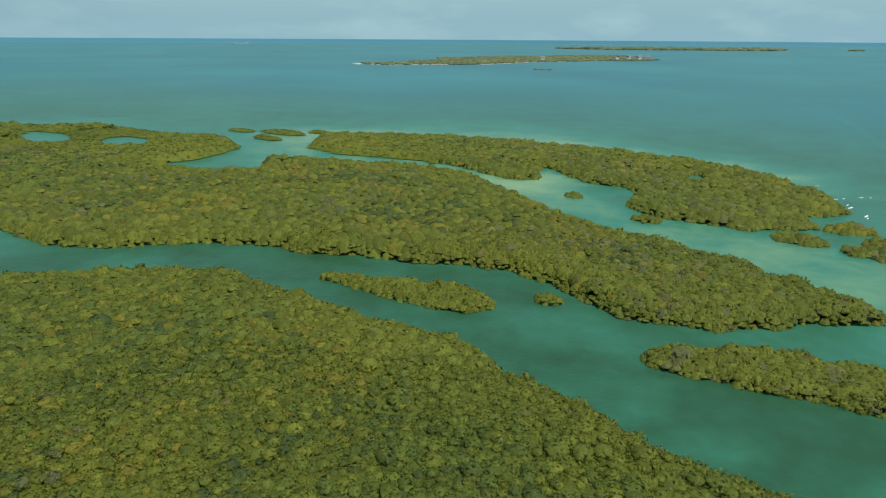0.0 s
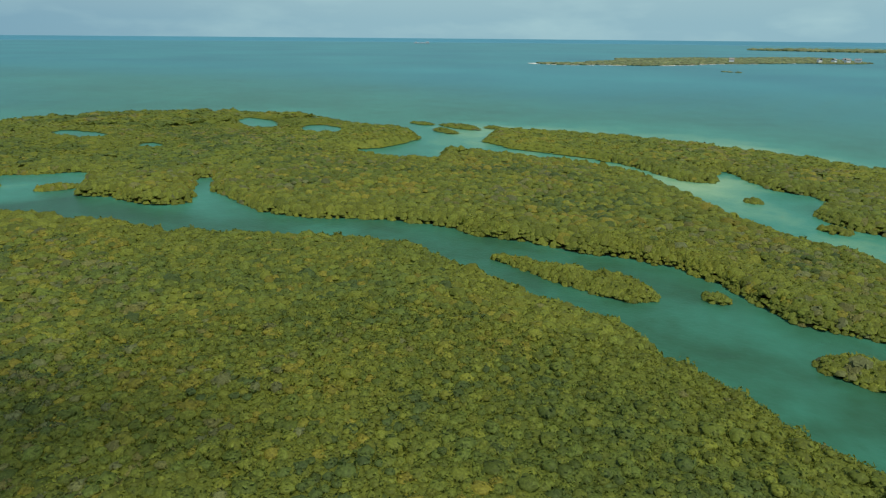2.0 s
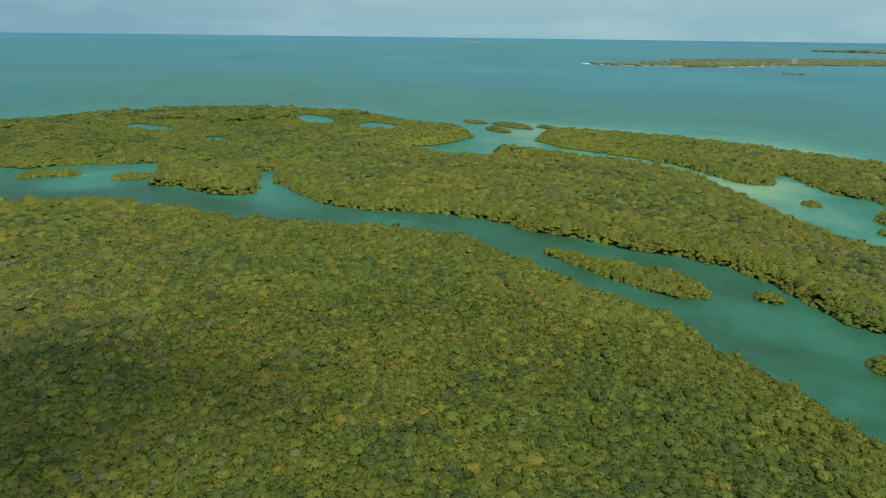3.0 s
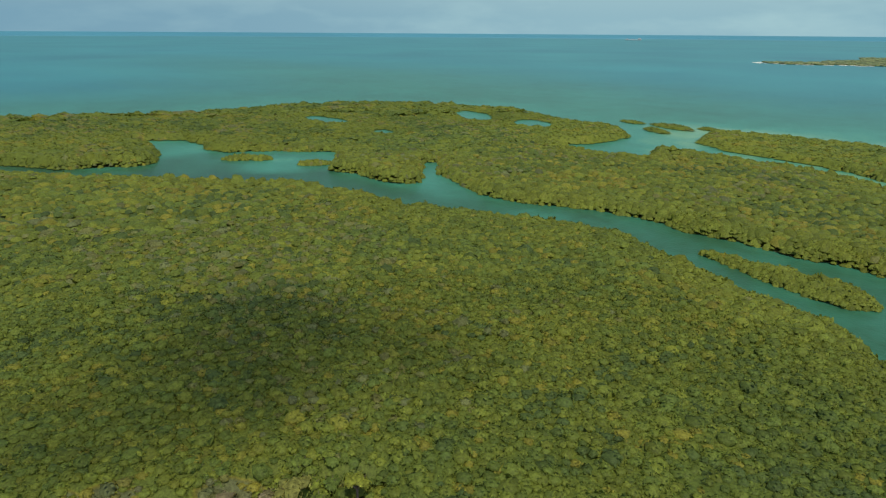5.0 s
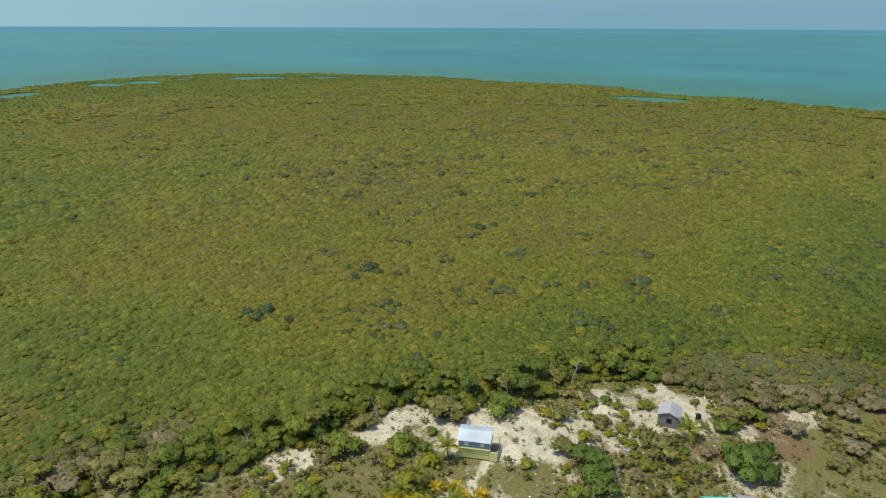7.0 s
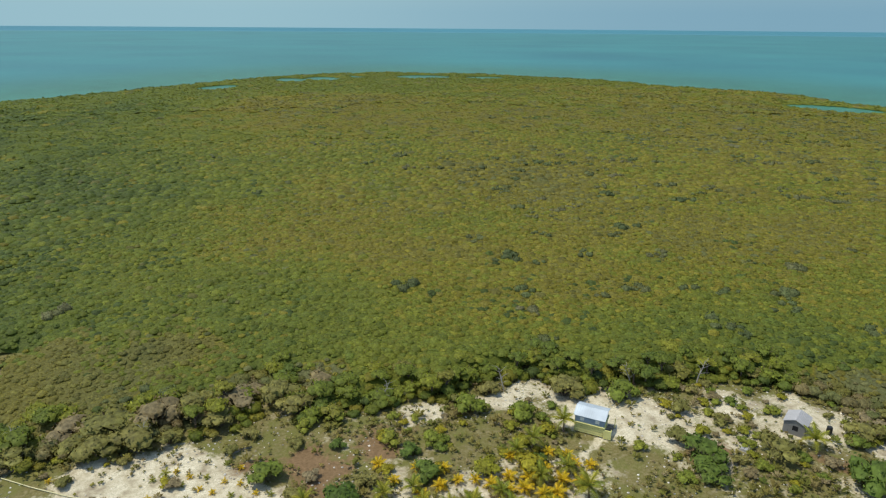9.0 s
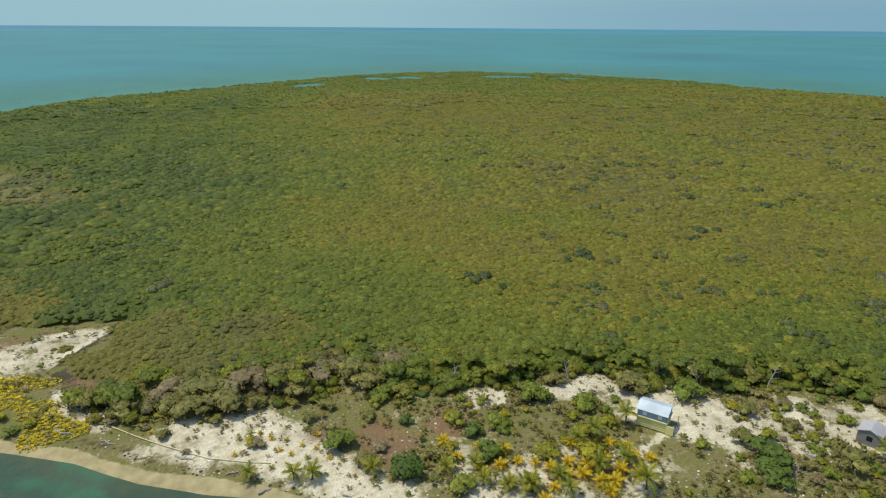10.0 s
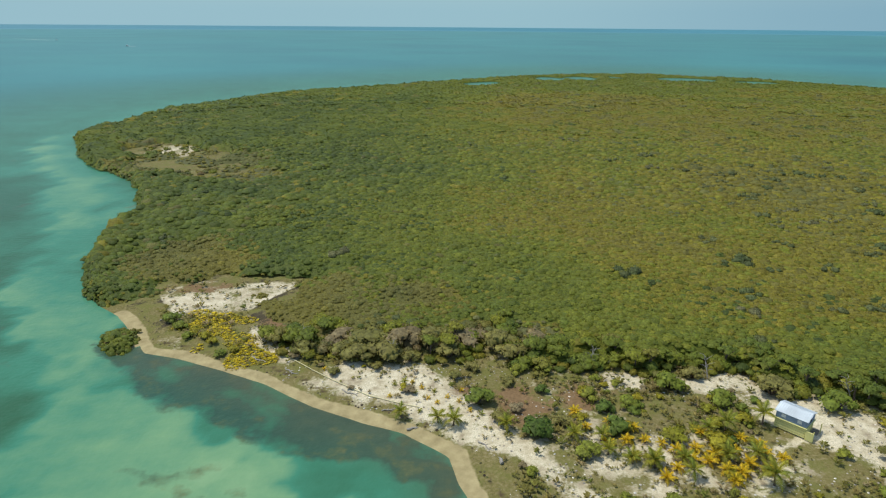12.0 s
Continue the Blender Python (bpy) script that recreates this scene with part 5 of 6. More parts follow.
def palm(kind, x, y, r, stem, k, wind=0.0):
    t = empty("coconut_palm", pose(x, y, lie(x, y) - 0.05, 0, 0, (k * 53) % 360), "young coconut palm with %s fronds on sandy ground" % ("green" if kind == "green" else "yellowed"), "palm", kind + " coconut palms")
    wide = 0.5 + 0.5 * min(1.0, r)
    shared("trunk", PALM_TRUNK, t, Matrix.Diagonal((wide, wide, stem, 1)))
    n = 12 if r > 0.8 else 9
    for i in range(n):
        tilt = -62 + 74 * (i / n)
        lean = Matrix.Translation((0.1 * wide, 0.03 * wide, stem * 0.98)) @ pose(0, 0, 0, 0, 0, i * 137.5) @ pose(0, 0, 0, 0, tilt * 0.62, 0)
        s = r * (0.95 + 0.1 * math.sin(i * 2.1 + k))
        shared("frond", FRONDS[kind][min(2, i * 3 // n)], t, lean @ Matrix.Diagonal((s, s, s, 1)))


GREEN_PALMS = [(30.6, 58.6, 1.7, 1.5), (35.3, 60, 1.7, 1.5), (31.9, 50.2, 2.0, 1.4), (29, 53.8, 1.6, 1.0), (21.3, 53, 1.4, 0.8), (31.9, 54.2, 1.5, 0.9), (24.2, 53.3, 1.4, 0.8), (16.8, 56.8, 1.3, 0.8), (57.8, 47.5, 1.9, 1.2), (14.1, 56.9, 1.4, 0.8), (-4.5, 61.4, 1.3, 0.9), (-0.4, 60.3, 1.4, 0.9), (1.3, 59.7, 1.5, 0.9), (6.9, 58.5, 1.3, 1.0), (17, 54.5, 1.3, 0.7), (19.1, 53.1, 1.3, 0.8), (21.1, 52.4, 1.6, 1.0), (24.6, 51.2, 1.4, 0.9), (28.6, 58.2, 1.4, 1.0), (-4.6, 67.8, 0.8, 0.5)]
YELLOW_PALMS = [(27.6, 58, 0.8), (24, 54.8, 0.9), (21.3, 56.4, 0.7), (26.8, 53.2, 1.0), (26.2, 55.2, 0.9), (25.2, 53.6, 0.9), (28, 52, 1.0), (30.6, 53.1, 1.0), (29.3, 51.5, 1.0), (33.2, 55.9, 0.8), (34.6, 53.8, 0.8), (15.7, 58.7, 0.7), (20.7, 58.7, 0.8), (19.3, 56.5, 0.9), (27.8, 54.5, 1.0), (31.6, 57.1, 0.8), (33.2, 54.6, 0.8), (30.2, 55.1, 0.8), (17.5, 56.2, 0.8), (19.5, 53.9, 0.7), (28.2, 56.6, 0.7), (22.8, 56, 0.7), (14.9, 61.4, 0.9), (21.8, 50.6, 0.9), (28.4, 50.4, 0.9), (32.4, 52.4, 0.9), (23.2, 52.2, 0.8), (18.2, 59.8, 0.7)]
for k, (px, py, pr, stem) in enumerate(GREEN_PALMS):
    palm("green", px, py, pr, stem, k)
for k, (px, py, pr) in enumerate(YELLOW_PALMS):
    palm("yellow", px, py, pr * 1.25, 0.35, k + 40)
# knee-high palm seedlings planted in rows on the white sand
SEEDLINGS = [(-5.7, 67.6), (-3.5, 68.2), (-2.3, 67), (-0.9, 66.4), (0.6, 65), (-1.7, 64.8), (-3.2, 65.9), (-0.5, 63.7), (2.1, 64.1), (1.1, 62.8), (-14.9, 71.1), (-6.2, 65.2), (-2.6, 62.3), (3.2, 62), (2.4, 66.4), (4.6, 61.4)]
for k, (px, py) in enumerate(SEEDLINGS):
    palm("yellow" if k % 3 else "green", px, py, 0.5, 0.15, k + 90)


# ---- the two-storey hut ----
def gable_roof(bm, hx, hy, eave, ridge, over, thick=0.05, ridge_y=0.0):
    """Two sloping sheets over a ridge along x, with ribs."""
    for side in (-1, 1):
        yo = side * (hy + over)
        drop = (ridge - eave) / (hy - side * ridge_y) * over
        pts = [(-hx - over, ridge_y, ridge), (hx + over, ridge_y, ridge), (hx + over, yo, eave - drop), (-hx - over, yo, eave - drop)]
        lo = [bm.verts.new(p) for p in pts]
        hi = [bm.verts.new((p[0], p[1], p[2] + thick)) for p in pts]
        bm.faces.new(lo)
        bm.faces.new(hi[::-1])
        for i in range(4):
            bm.faces.new((lo[i], hi[i], hi[(i + 1) % 4], lo[(i + 1) % 4]))


def rib_mesh(length, rise):
    bm = bmesh.new()
    tube(bm, [(0, 0, 0), (0, length, -rise)], [0.022, 0.022], 5)
    me = bpy.data.meshes.new("rib")
    bm.to_mesh(me)
    bm.free()
    return me


def hut():
    yaw = -47.0
    HX, HY = 38.3, 59.3
    t = empty("hut", pose(HX, HY, lie(HX, HY) + 0.05, 0, 0, yaw) @ Matrix.Diagonal((0.90, 0.86, 0.70, 1)), "two-storey wooden hut, blue-grey above yellow, zinc roof", "hut")
    hx, hy = 1.72, 1.45
    bm = bmesh.new()
    box(bm, -hx, hx, -hy, hy, 0.12, 1.72, 0.02)
    lower = part("lower_wall", bm, M_YELLOW, t, "yellow painted lower wall")
    bm = bmesh.new()
    for z in (0.45, 0.85, 1.25):
        box(bm, -hx - 0.012, hx + 0.012, -hy - 0.012, hy + 0.012, z, z + 0.012)
    part("board_joint", bm, M_BARK, lower)
    bm = bmesh.new()
    box(bm, -hx - 0.14, hx + 0.14, -hy - 0.14, hy + 0.14, 1.73, 1.85, 0.02)
    part("floor_ledge", bm, M_YELLOW, t, "pale yellow ledge between the storeys")
    bm = bmesh.new()
    box(bm, -hx, hx, -hy, hy, 1.85, 3.05, 0.01)
    # gable tops
    for sx in (-hx, hx):
        a = [bm.verts.new((sx + o, y, z)) for o in (-0.03, 0.03) for y, z in ((-hy, 3.05), (hy, 3.05), (0, 3.62))]
        bm.faces.new(a[:3])
        bm.faces.new(a[3:][::-1])
        for i in range(3):
            bm.faces.new((a[i], a[(i + 1) % 3], a[3 + (i + 1) % 3], a[3 + i]))
    upper = part("upper_wall", bm, M_BLUE, t, "blue-grey boarded upper wall")
    for z in (2.1, 2.35, 2.6, 2.85):
        bm = bmesh.new()
        box(bm, -hx - 0.015, hx + 0.015, -hy - 0.015, hy + 0.015, z, z + 0.018)
        part("clapboard", bm, M_BLUE, upper)
    for x in (-0.85, 0.95):
        bm = bmesh.new()
        box(bm, x - 0.24, x + 0.24, -hy - 0.05, -hy - 0.018, 2.22, 2.78, 0.01)
        w = part("window", bm, M_WHITE, t, "white shuttered window")
        bm = bmesh.new()
        box(bm, x - 0.18, x - 0.01, -hy - 0.065, -hy - 0.052, 2.28, 2.72)
        part("shutter", bm, M_WHITE, w)
        bm = bmesh.new()
        box(bm, x + 0.01, x + 0.18, -hy - 0.065, -hy - 0.052, 2.28, 2.72)
        part("shutter", bm, M_WHITE, w)
    bm = bmesh.new()
    box(bm, hx + 0.018, hx + 0.05, -0.35, 0.15, 2.25, 2.75, 0.01)
    part("window", bm, M_DARK, t, "dark unglazed window opening")
    bm = bmesh.new()
    box(bm, hx + 0.018, hx + 0.05, -1.1, -0.4, 0.15, 1.6, 0.01)
    door = part("door", bm, M_YELLOW, t, "yellow plank door")
    bm = bmesh.new()
    box(bm, hx + 0.05, hx + 0.07, -0.55, -0.5, 0.8, 0.95)
    part("handle", bm, M_BLACK, door)
    bm = bmesh.new()
    gable_roof(bm, hx, hy, 3.06, 3.66, 0.18)
    roof = part("roof", bm, M_ROOF, t, "pale zinc sheet gable roof, slightly rusted")
    slope = math.hypot(hy + 0.18, 0.66)
    rib = rib_mesh(1.0, 0.0)
    rib.materials.append(M_ROOF)
    for i in range(15):
        xx = -hx - 0.1 + i * (2 * hx + 0.2) / 14
        for side in (-1, 1):
            shared("rib", rib, roof, Matrix.Translation((xx, 0, 3.72)) @ pose(0, 0, 0, 0, 0, 0 if side > 0 else 180) @ pose(0, 0, 0, -math.degrees(math.atan2(0.674, hy + 0.18)), 0, 0) @ Matrix.Diagonal((1, slope, 1, 1)))
    # lean-to porch on the gable side
    bm = bmesh.new()
    box(bm, hx + 0.05, hx + 0.95, -hy - 0.1, -hy + 0.05, 0.0, 1.5, 0.02)
    part("porch_panel", bm, M_YELLOW, t, "yellow porch panel")
    for y in (-hy - 0.02, hy - 0.2):
        bm = bmesh.new()
        box(bm, hx + 0.85, hx + 0.95, y, y + 0.1, 0.0, 1.75)
        part("post", bm, M_YELLOW, t)
    for x in (-hx + 0.15, 0, hx - 0.15):
        for y in (-hy + 0.15, hy - 0.15):
            bm = bmesh.new()
            box(bm, x - 0.09, x + 0.09, y - 0.09, y + 0.09, -0.35, 0.12)
            part("pier", bm, M_STONE, t)
    for i in range(3):
        bm = bmesh.new()
        box(bm, hx + 0.1, hx + 0.8, hy - 0.9 + 0.28 * i, hy - 0.64 + 0.28 * i, -0.1, 0.05 + 0.22 * i)
        part("step", bm, M_STONE, t)


def shed():
    t = empty("shed", pose(58.8, 50.7, lie(58.8, 50.7) - 0.02, 0, 0, 28.0) @ Matrix.Diagonal((0.92, 0.92, 0.92, 1)), "small grey weathered shed with a pale sheet roof", "shed")
    hx, hy = 1.25, 1.15
    bm = bmesh.new()
    for x0, x1, y0, y1 in ((-hx, hx, -hy, -hy + 0.08), (-hx, hx, hy - 0.08, hy), (-hx, -hx + 0.08, -hy + 0.08, hy - 0.08), (hx - 0.08, hx, -hy + 0.08, hy - 0.08)):
        box(bm, x0, x1, y0, y1, 0.0, 1.55)
    for sx in (-hx + 0.04, hx - 0.04):
        a = [bm.verts.new((sx + o, y, z)) for o in (-0.03, 0.03) for y, z in ((-hy, 1.55), (hy, 1.55), (0, 2.0))]
        bm.faces.new(a[:3])
        bm.faces.new(a[3:][::-1])
    wall = part("wall", bm, M_GREYWOOD, t, "grey weathered board wall")
    plank_bm = bmesh.new()
    box(plank_bm, -0.11, 0.11, -0.012, 0.012, 0.0, 1.52, 0.004)
    plank = bpy.data.meshes.new("plank")
    plank_bm.to_mesh(plank)
    plank_bm.free()
    plank.materials.append(M_GREYWOOD)
    for i in range(10):
        xx = -hx + 0.13 + i * 0.249
        for sy in (-hy - 0.016, hy + 0.016):
            shared("plank", plank, wall, pose(xx, sy, 0))
    for i in range(9):
        yy = -hy + 0.14 + i * 0.252
        for sx in (-hx - 0.016, hx + 0.016):
            shared("plank", plank, wall, pose(sx, yy, 0, 0, 0, 90))
    bm = bmesh.new()
    box(bm, -hx - 0.05, -hx - 0.03, -0.4, 0.2, 0.65, 1.25)
    part("window", bm, M_DARK, t, "dark open window")
    bm = bmesh.new()
    box(bm, 0.1, 0.75, -hy - 0.05, -hy - 0.03, 0.02, 1.45)
    part("door", bm, M_DARK, t, "open doorway in shade")
    bm = bmesh.new()
    gable_roof(bm, hx, hy, 1.57, 2.06, 0.16)
    roof = part("roof", bm, M_ROOF_OLD, t, "pale pinkish-grey sheet roof")
    rib = rib_mesh(1.0, 0.0)
    rib.materials.append(M_ROOF_OLD)
    for i in range(11):
        xx = -hx - 0.1 + i * (2 * hx + 0.2) / 10
        for side in (-1, 1):
            shared("rib", rib, roof, Matrix.Translation((xx, 0, 2.12)) @ pose(0, 0, 0, 0, 0, 0 if side > 0 else 180) @ pose(0, 0, 0, -math.degrees(math.atan2(0.49, hy)), 0, 0) @ Matrix.Diagonal((1, math.hypot(hy + 0.16, 0.55), 1, 1)))


def cabin(x, y, yaw, mat, label, hx, hy, high):
    t = empty("cabin", pose(x, y, lie(x, y) - 0.02, 0, 0, yaw), label, "cabin")
    bm = bmesh.new()
    box(bm, -hx, hx, -hy, hy, 0, high, 0.02)
    part("wall", bm, M_GREYWOOD, t)
    bm = bmesh.new()
    box(bm, -0.4, 0.4, -hy - 0.03, -hy - 0.005, 0.02, high * 0.9)
    part("door", bm, M_DARK, t)
    bm = bmesh.new()
    gable_roof(bm, hx, hy, high + 0.01, high + 0.55, 0.2)
    roof = part("roof", bm, mat, t)
    rib = rib_mesh(1.0, 0.0)
    rib.materials.append(mat)
    for i in range(10):
        xx = -hx - 0.1 + i * (2 * hx + 0.2) / 9
        for side in (-1, 1):
            shared("rib", rib, roof, Matrix.Translation((xx, 0, high + 0.61)) @ pose(0, 0, 0, 0, 0, 0 if side > 0 else 180) @ pose(0, 0, 0, -math.degrees(math.atan2(0.54, hy)), 0, 0) @ Matrix.Diagonal((1, math.hypot(hy + 0.2, 0.62), 1, 1)))


hut()
shed()
cabin(49.3, 38.7, -38, M_TEAL, "cabin with a bright turquoise sheet roof", 1.3, 1.1, 1.9)
cabin(52.3, 37.5, -50, M_ROOF_OLD, "low cabin with a weathered grey-brown roof", 1.2, 1.0, 1.5)

# ---- clutter in the clearing ----
t = empty("water_barrel", pose(61.6, 48.9, lie(61.6, 48.9)), "black plastic water barrel standing on sand", "barrel")
bm = bmesh.new()
tube(bm, [(0, 0, 0), (0, 0, 0.08), (0, 0, 0.4), (0, 0, 0.8), (0, 0, 0.88)], [0.26, 0.29, 0.31, 0.29, 0.26], 14)
body = part("body", bm, M_BLACK, t)
bm = bmesh.new()
tube(bm, [(0, 0, 0.885), (0, 0, 0.93)], [0.24, 0.24], 14)
part("lid", bm, M_BLACK, t)
t = empty("dinghy", pose(51.6, 50.4, lie(51.6, 50.4) - 0.02, 0, 0, 20), "pale grey upturned dinghy lying on sand", "boat")
bm = bmesh.new()
rows = []
for i in range(7):
    s = i / 6 * 2 - 1
    w = 0.48 * (1 - max(0, s) ** 2.5 * 0.95)
    rows.append([bm.verts.new((s * 1.0, w * math.cos(a), 0.42 * math.sin(a) * (1 - 0.3 * abs(s)))) for a in [math.pi * j / 6 for j in range(7)]])
for r0, r1 in zip(rows, rows[1:]):
    for j in range(6):
        bm.faces.new((r0[j], r0[j + 1], r1[j + 1], r1[j]))
bm.faces.new(rows[0])
part("hull", bm, M_ROOF_OLD, t)
bm = bmesh.new()
tube(bm, [(-0.98, 0, 0.30), (0, 0, 0.44), (0.95, 0, 0.32)], [0.03, 0.03, 0.02], 5)
part("keel", bm, M_GREYWOOD, t)


def log(x, y, yaw, length, r, label="bleached driftwood log lying on the beach", name="driftwood_log"):
    bm = bmesh.new()
    pts = [(-length / 2 + length * i / 5, 0.06 * length * math.sin(i * 1.7 + x), r * 0.8 + 0.03 * (i % 2)) for i in range(6)]
    tube(bm, pts, [r, r * 0.95, r * 0.9, r * 0.75, r * 0.6, r * 0.35], 7)
    for i in (2, 3, 4):
        tube(bm, [pts[i], (pts[i][0] + 0.25 * length * 0.4, (-1) ** i * 0.22 * length, r * 1.6)], [r * 0.4, r * 0.12], 5)
    ob = part(name, bm, M_DEAD)
    ob.matrix_basis = pose(x, y, lie(x, y) - 0.02, 0, 0, yaw)
    return tagged(ob, label, "driftwood", "driftwood logs")


for lx, ly, la, ll, lr in ((-3.2, 59.5, 20, 1.3, 0.13), (-24, 73.8, -30, 2.6, 0.10), (-19, 70.8, -35, 2.2, 0.08), (-11, 66, -30, 2.5, 0.09), (6.0, 53.5, 100, 0.9, 0.2), (2.5, 69.5, 10, 2.2, 0.07), (-41, 86, 60, 2.4, 0.10), (57, 44.8, 30, 2.0, 0.08), (64, 48.2, 20, 1.6, 0.1), (47.9, 48.7, 70, 1.5, 0.08), (-6, 62.8, 15, 1.8, 0.07), (4.6, 56.0, -50, 2.0, 0.09)):
    log(lx, ly, la, ll, lr)

# fallen dead trees with bare limbs by the wood
for k, (dx, dy, da) in enumerate(((-19.5, 77.6, 20), (-7, 73, 80), (33, 69.5, 150), (56, 62.5, 40), (18.5, 72.5, 10), (48, 65, 200))):
    bm = bmesh.new()
    tube(bm, [(0, 0, 0), (0.1, 0.1, 1.0), (0.3, 0.0, 2.2), (0.5, 0.1, 3.2)], [0.10, 0.08, 0.05, 0.015], 6)
    for i in range(9):
        z, a = 0.8 + 0.25 * i, i * 2.3
        base = (0.1 + 0.1 * z / 2, 0.05, z)
        tube(bm, [base, (base[0] + 0.5 * math.cos(a), base[1] + 0.5 * math.sin(a), z + 0.35), (base[0] + 1.0 * math.cos(a + 0.3), base[1] + 1.0 * math.sin(a + 0.3), z + 0.5)], [0.035, 0.022, 0.006], 4)
    ob = part("dead_tree", bm, M_DEAD)
    ob.matrix_basis = pose(dx, dy, lie(dx, dy) - 0.05, 12, 8, da)
    tagged(ob, "bleached dead tree with bare limbs at the wood's edge", "dead tree", "dead trees")

# long yellowed pipe over the sand
PIPE = [(-26.6, 80), (-20.4, 74.4), (-16.3, 70.8), (-13, 68.2), (-8.6, 65.3), (-4.4, 63.6), (-2.6, 63)]
t = empty("water_pipe", pose(-13, 68.2, 0.0), "long yellowed plastic pipe lying over the sand", "pipe")
for (ax, ay), (bx, by) in zip(PIPE, PIPE[1:]):
    n = max(1, round(math.hypot(bx - ax, by - ay) / 3))
    for i in range(n):
        p = [(ax + (bx - ax) * (i + u) / n + 13, ay + (by - ay) * (i + u) / n - 68.2, lie(ax + (bx - ax) * (i + u) / n, ay + (by - ay) * (i + u) / n) + 0.12) for u in (0.0, 0.5, 0.99)]
        bm = bmesh.new()
        tube(bm, p, [0.05, 0.05, 0.05], 7)
        seg = part("pipe_length", bm, M_PIPE, t)
        bm = bmesh.new()
        tube(bm, [(p[2][0], p[2][1], p[2][2] - 0.35), (p[2][0], p[2][1], p[2][2] - 0.05)], [0.05, 0.04], 5)
        part("prop", bm, M_GREYWOOD, seg)

# rubble and weed along the drift line
x, y = scatter(-46, 8, 46, 90, 0.55)
near = np.full(x.shape, 1e9)
for (ax, ay), (bx, by) in zip(BEACH[:-1], BEACH[1:]):
    k = np.clip(((x - ax) * (bx - ax) + (y - ay) * (by - ay)) / ((bx - ax) ** 2 + (by - ay) ** 2), 0, 1)
    near = np.minimum(near, np.hypot(x - ax - k * (bx - ax), y - ay - k * (by - ay)))
m = (np.abs(near - 2.2 - (vnoise(x, y, 5, 8) - 0.5) * 1.2) < 0.45) & (land(x, y) > 1.5) & (rng.uniform(0, 1, len(x)) < 0.5)
drift = grow("drift_line", x[m], y[m], ground_z(x[m], y[m]), rng.uniform(0.07, 0.24, m.sum()), rng.uniform(0, 1, m.sum()), 3, leafy("drift_weed", [(0.0, (0.06, 0.045, 0.03)), (0.6, (0.11, 0.08, 0.045)), (1.0, (0.09, 0.10, 0.03))]), 0.8)
tagged(new("drift_line", drift), "line of dark washed-up weed and rubble along the beach", "drift line", kind="stuff")

# pale stones and shell rubble in the clearing
x, y = scatter(-20, 74, 44, 80, 0.8)
m = (inside(x, y, CLEARING) > 1) & (vnoise(x, y, 3.5, 51) > 0.45) & (rng.uniform(0, 1, len(x)) < 0.7)
stones = grow("pebbles", x[m], y[m], ground_z(x[m], y[m]), rng.uniform(0.06, 0.18, m.sum()), rng.uniform(0, 1, m.sum()), 3, leafy("pebble_stone", [(0.0, (0.2, 0.17, 0.13)), (0.6, (0.42, 0.38, 0.32)), (1.0, (0.6, 0.57, 0.5))], glow=0.0))
tagged(new("pebbles", stones), "pale coral rubble scattered on the sand", "rubble", kind="stuff")

# ---- surf on the outer barrier and small breakers ----
def foam_patch(x, y, length, width, yaw, seed):
    r = random.Random(seed)
    bm = bmesh.new()
    n = 18
    edge = [bm.verts.new((length * math.cos(a) * r.uniform(0.6, 1.1), width * math.sin(a) * r.uniform(0.35, 1.2), 0.0)) for a in [i * math.tau / n for i in range(n)]]
    mid = bm.verts.new((0, 0, 0.10))
    for i in range(n):
        bm.faces.new((edge[i], edge[(i + 1) % n], mid))
    ob = part("foam", bm, M_FOAM)
    ob.matrix_basis = pose(x, y, 0.02, 0, 0, yaw)
    tagged(ob, "white surf foam on the shallow reef edge", "surf", "surf patches")


SURF = [(62, -233, 2.4, 0.7, 5), (56, -231, 1.8, 0.6, 0), (49, -229, 2.6, 0.6, 12), (40, -224, 1.6, 0.5, 20), (26, -211, 3.2, 1.5, 40), (22, -204, 3.0, 1.6, 60), (16, -196, 2.8, 0.9, 50), (10, -190, 2.4, 0.7, 40), (4, -183, 2.0, 0.6, 45), (13, -209, 1.3, 0.4, 10), (6, -200, 1.2, 0.4, 0), (-3, -188, 1.4, 0.5, 20), (2, -174, 2.6, 0.8, 60), (30, -222, 1.2, 0.4, 0), (-8, -180, 1.3, 0.4, 0), (0, -166, 2.4, 0.7, 70), (84, -243, 1.6, 0.5, 0)]
for k, (fx, fy, fl, fw, fa) in enumerate(SURF):
    foam_patch(fx, fy, fl * 0.7, fw * 0.5, fa, k)
    foam_patch(fx + 2.5 * math.sin(k * 2.1), fy + 3 * math.cos(k * 1.3), fl * 0.4, fw * 0.35, fa + 10, k + 30)
for k, (fx, fy, fl, fw, fa) in enumerate(((-128, 330, 4, 0.8, 70), (-118, 385, 6, 1.0, 70), (-138, 290, 3, 0.7, 80))):
    foam_patch(fx, fy, fl, fw, fa, 60 + k)


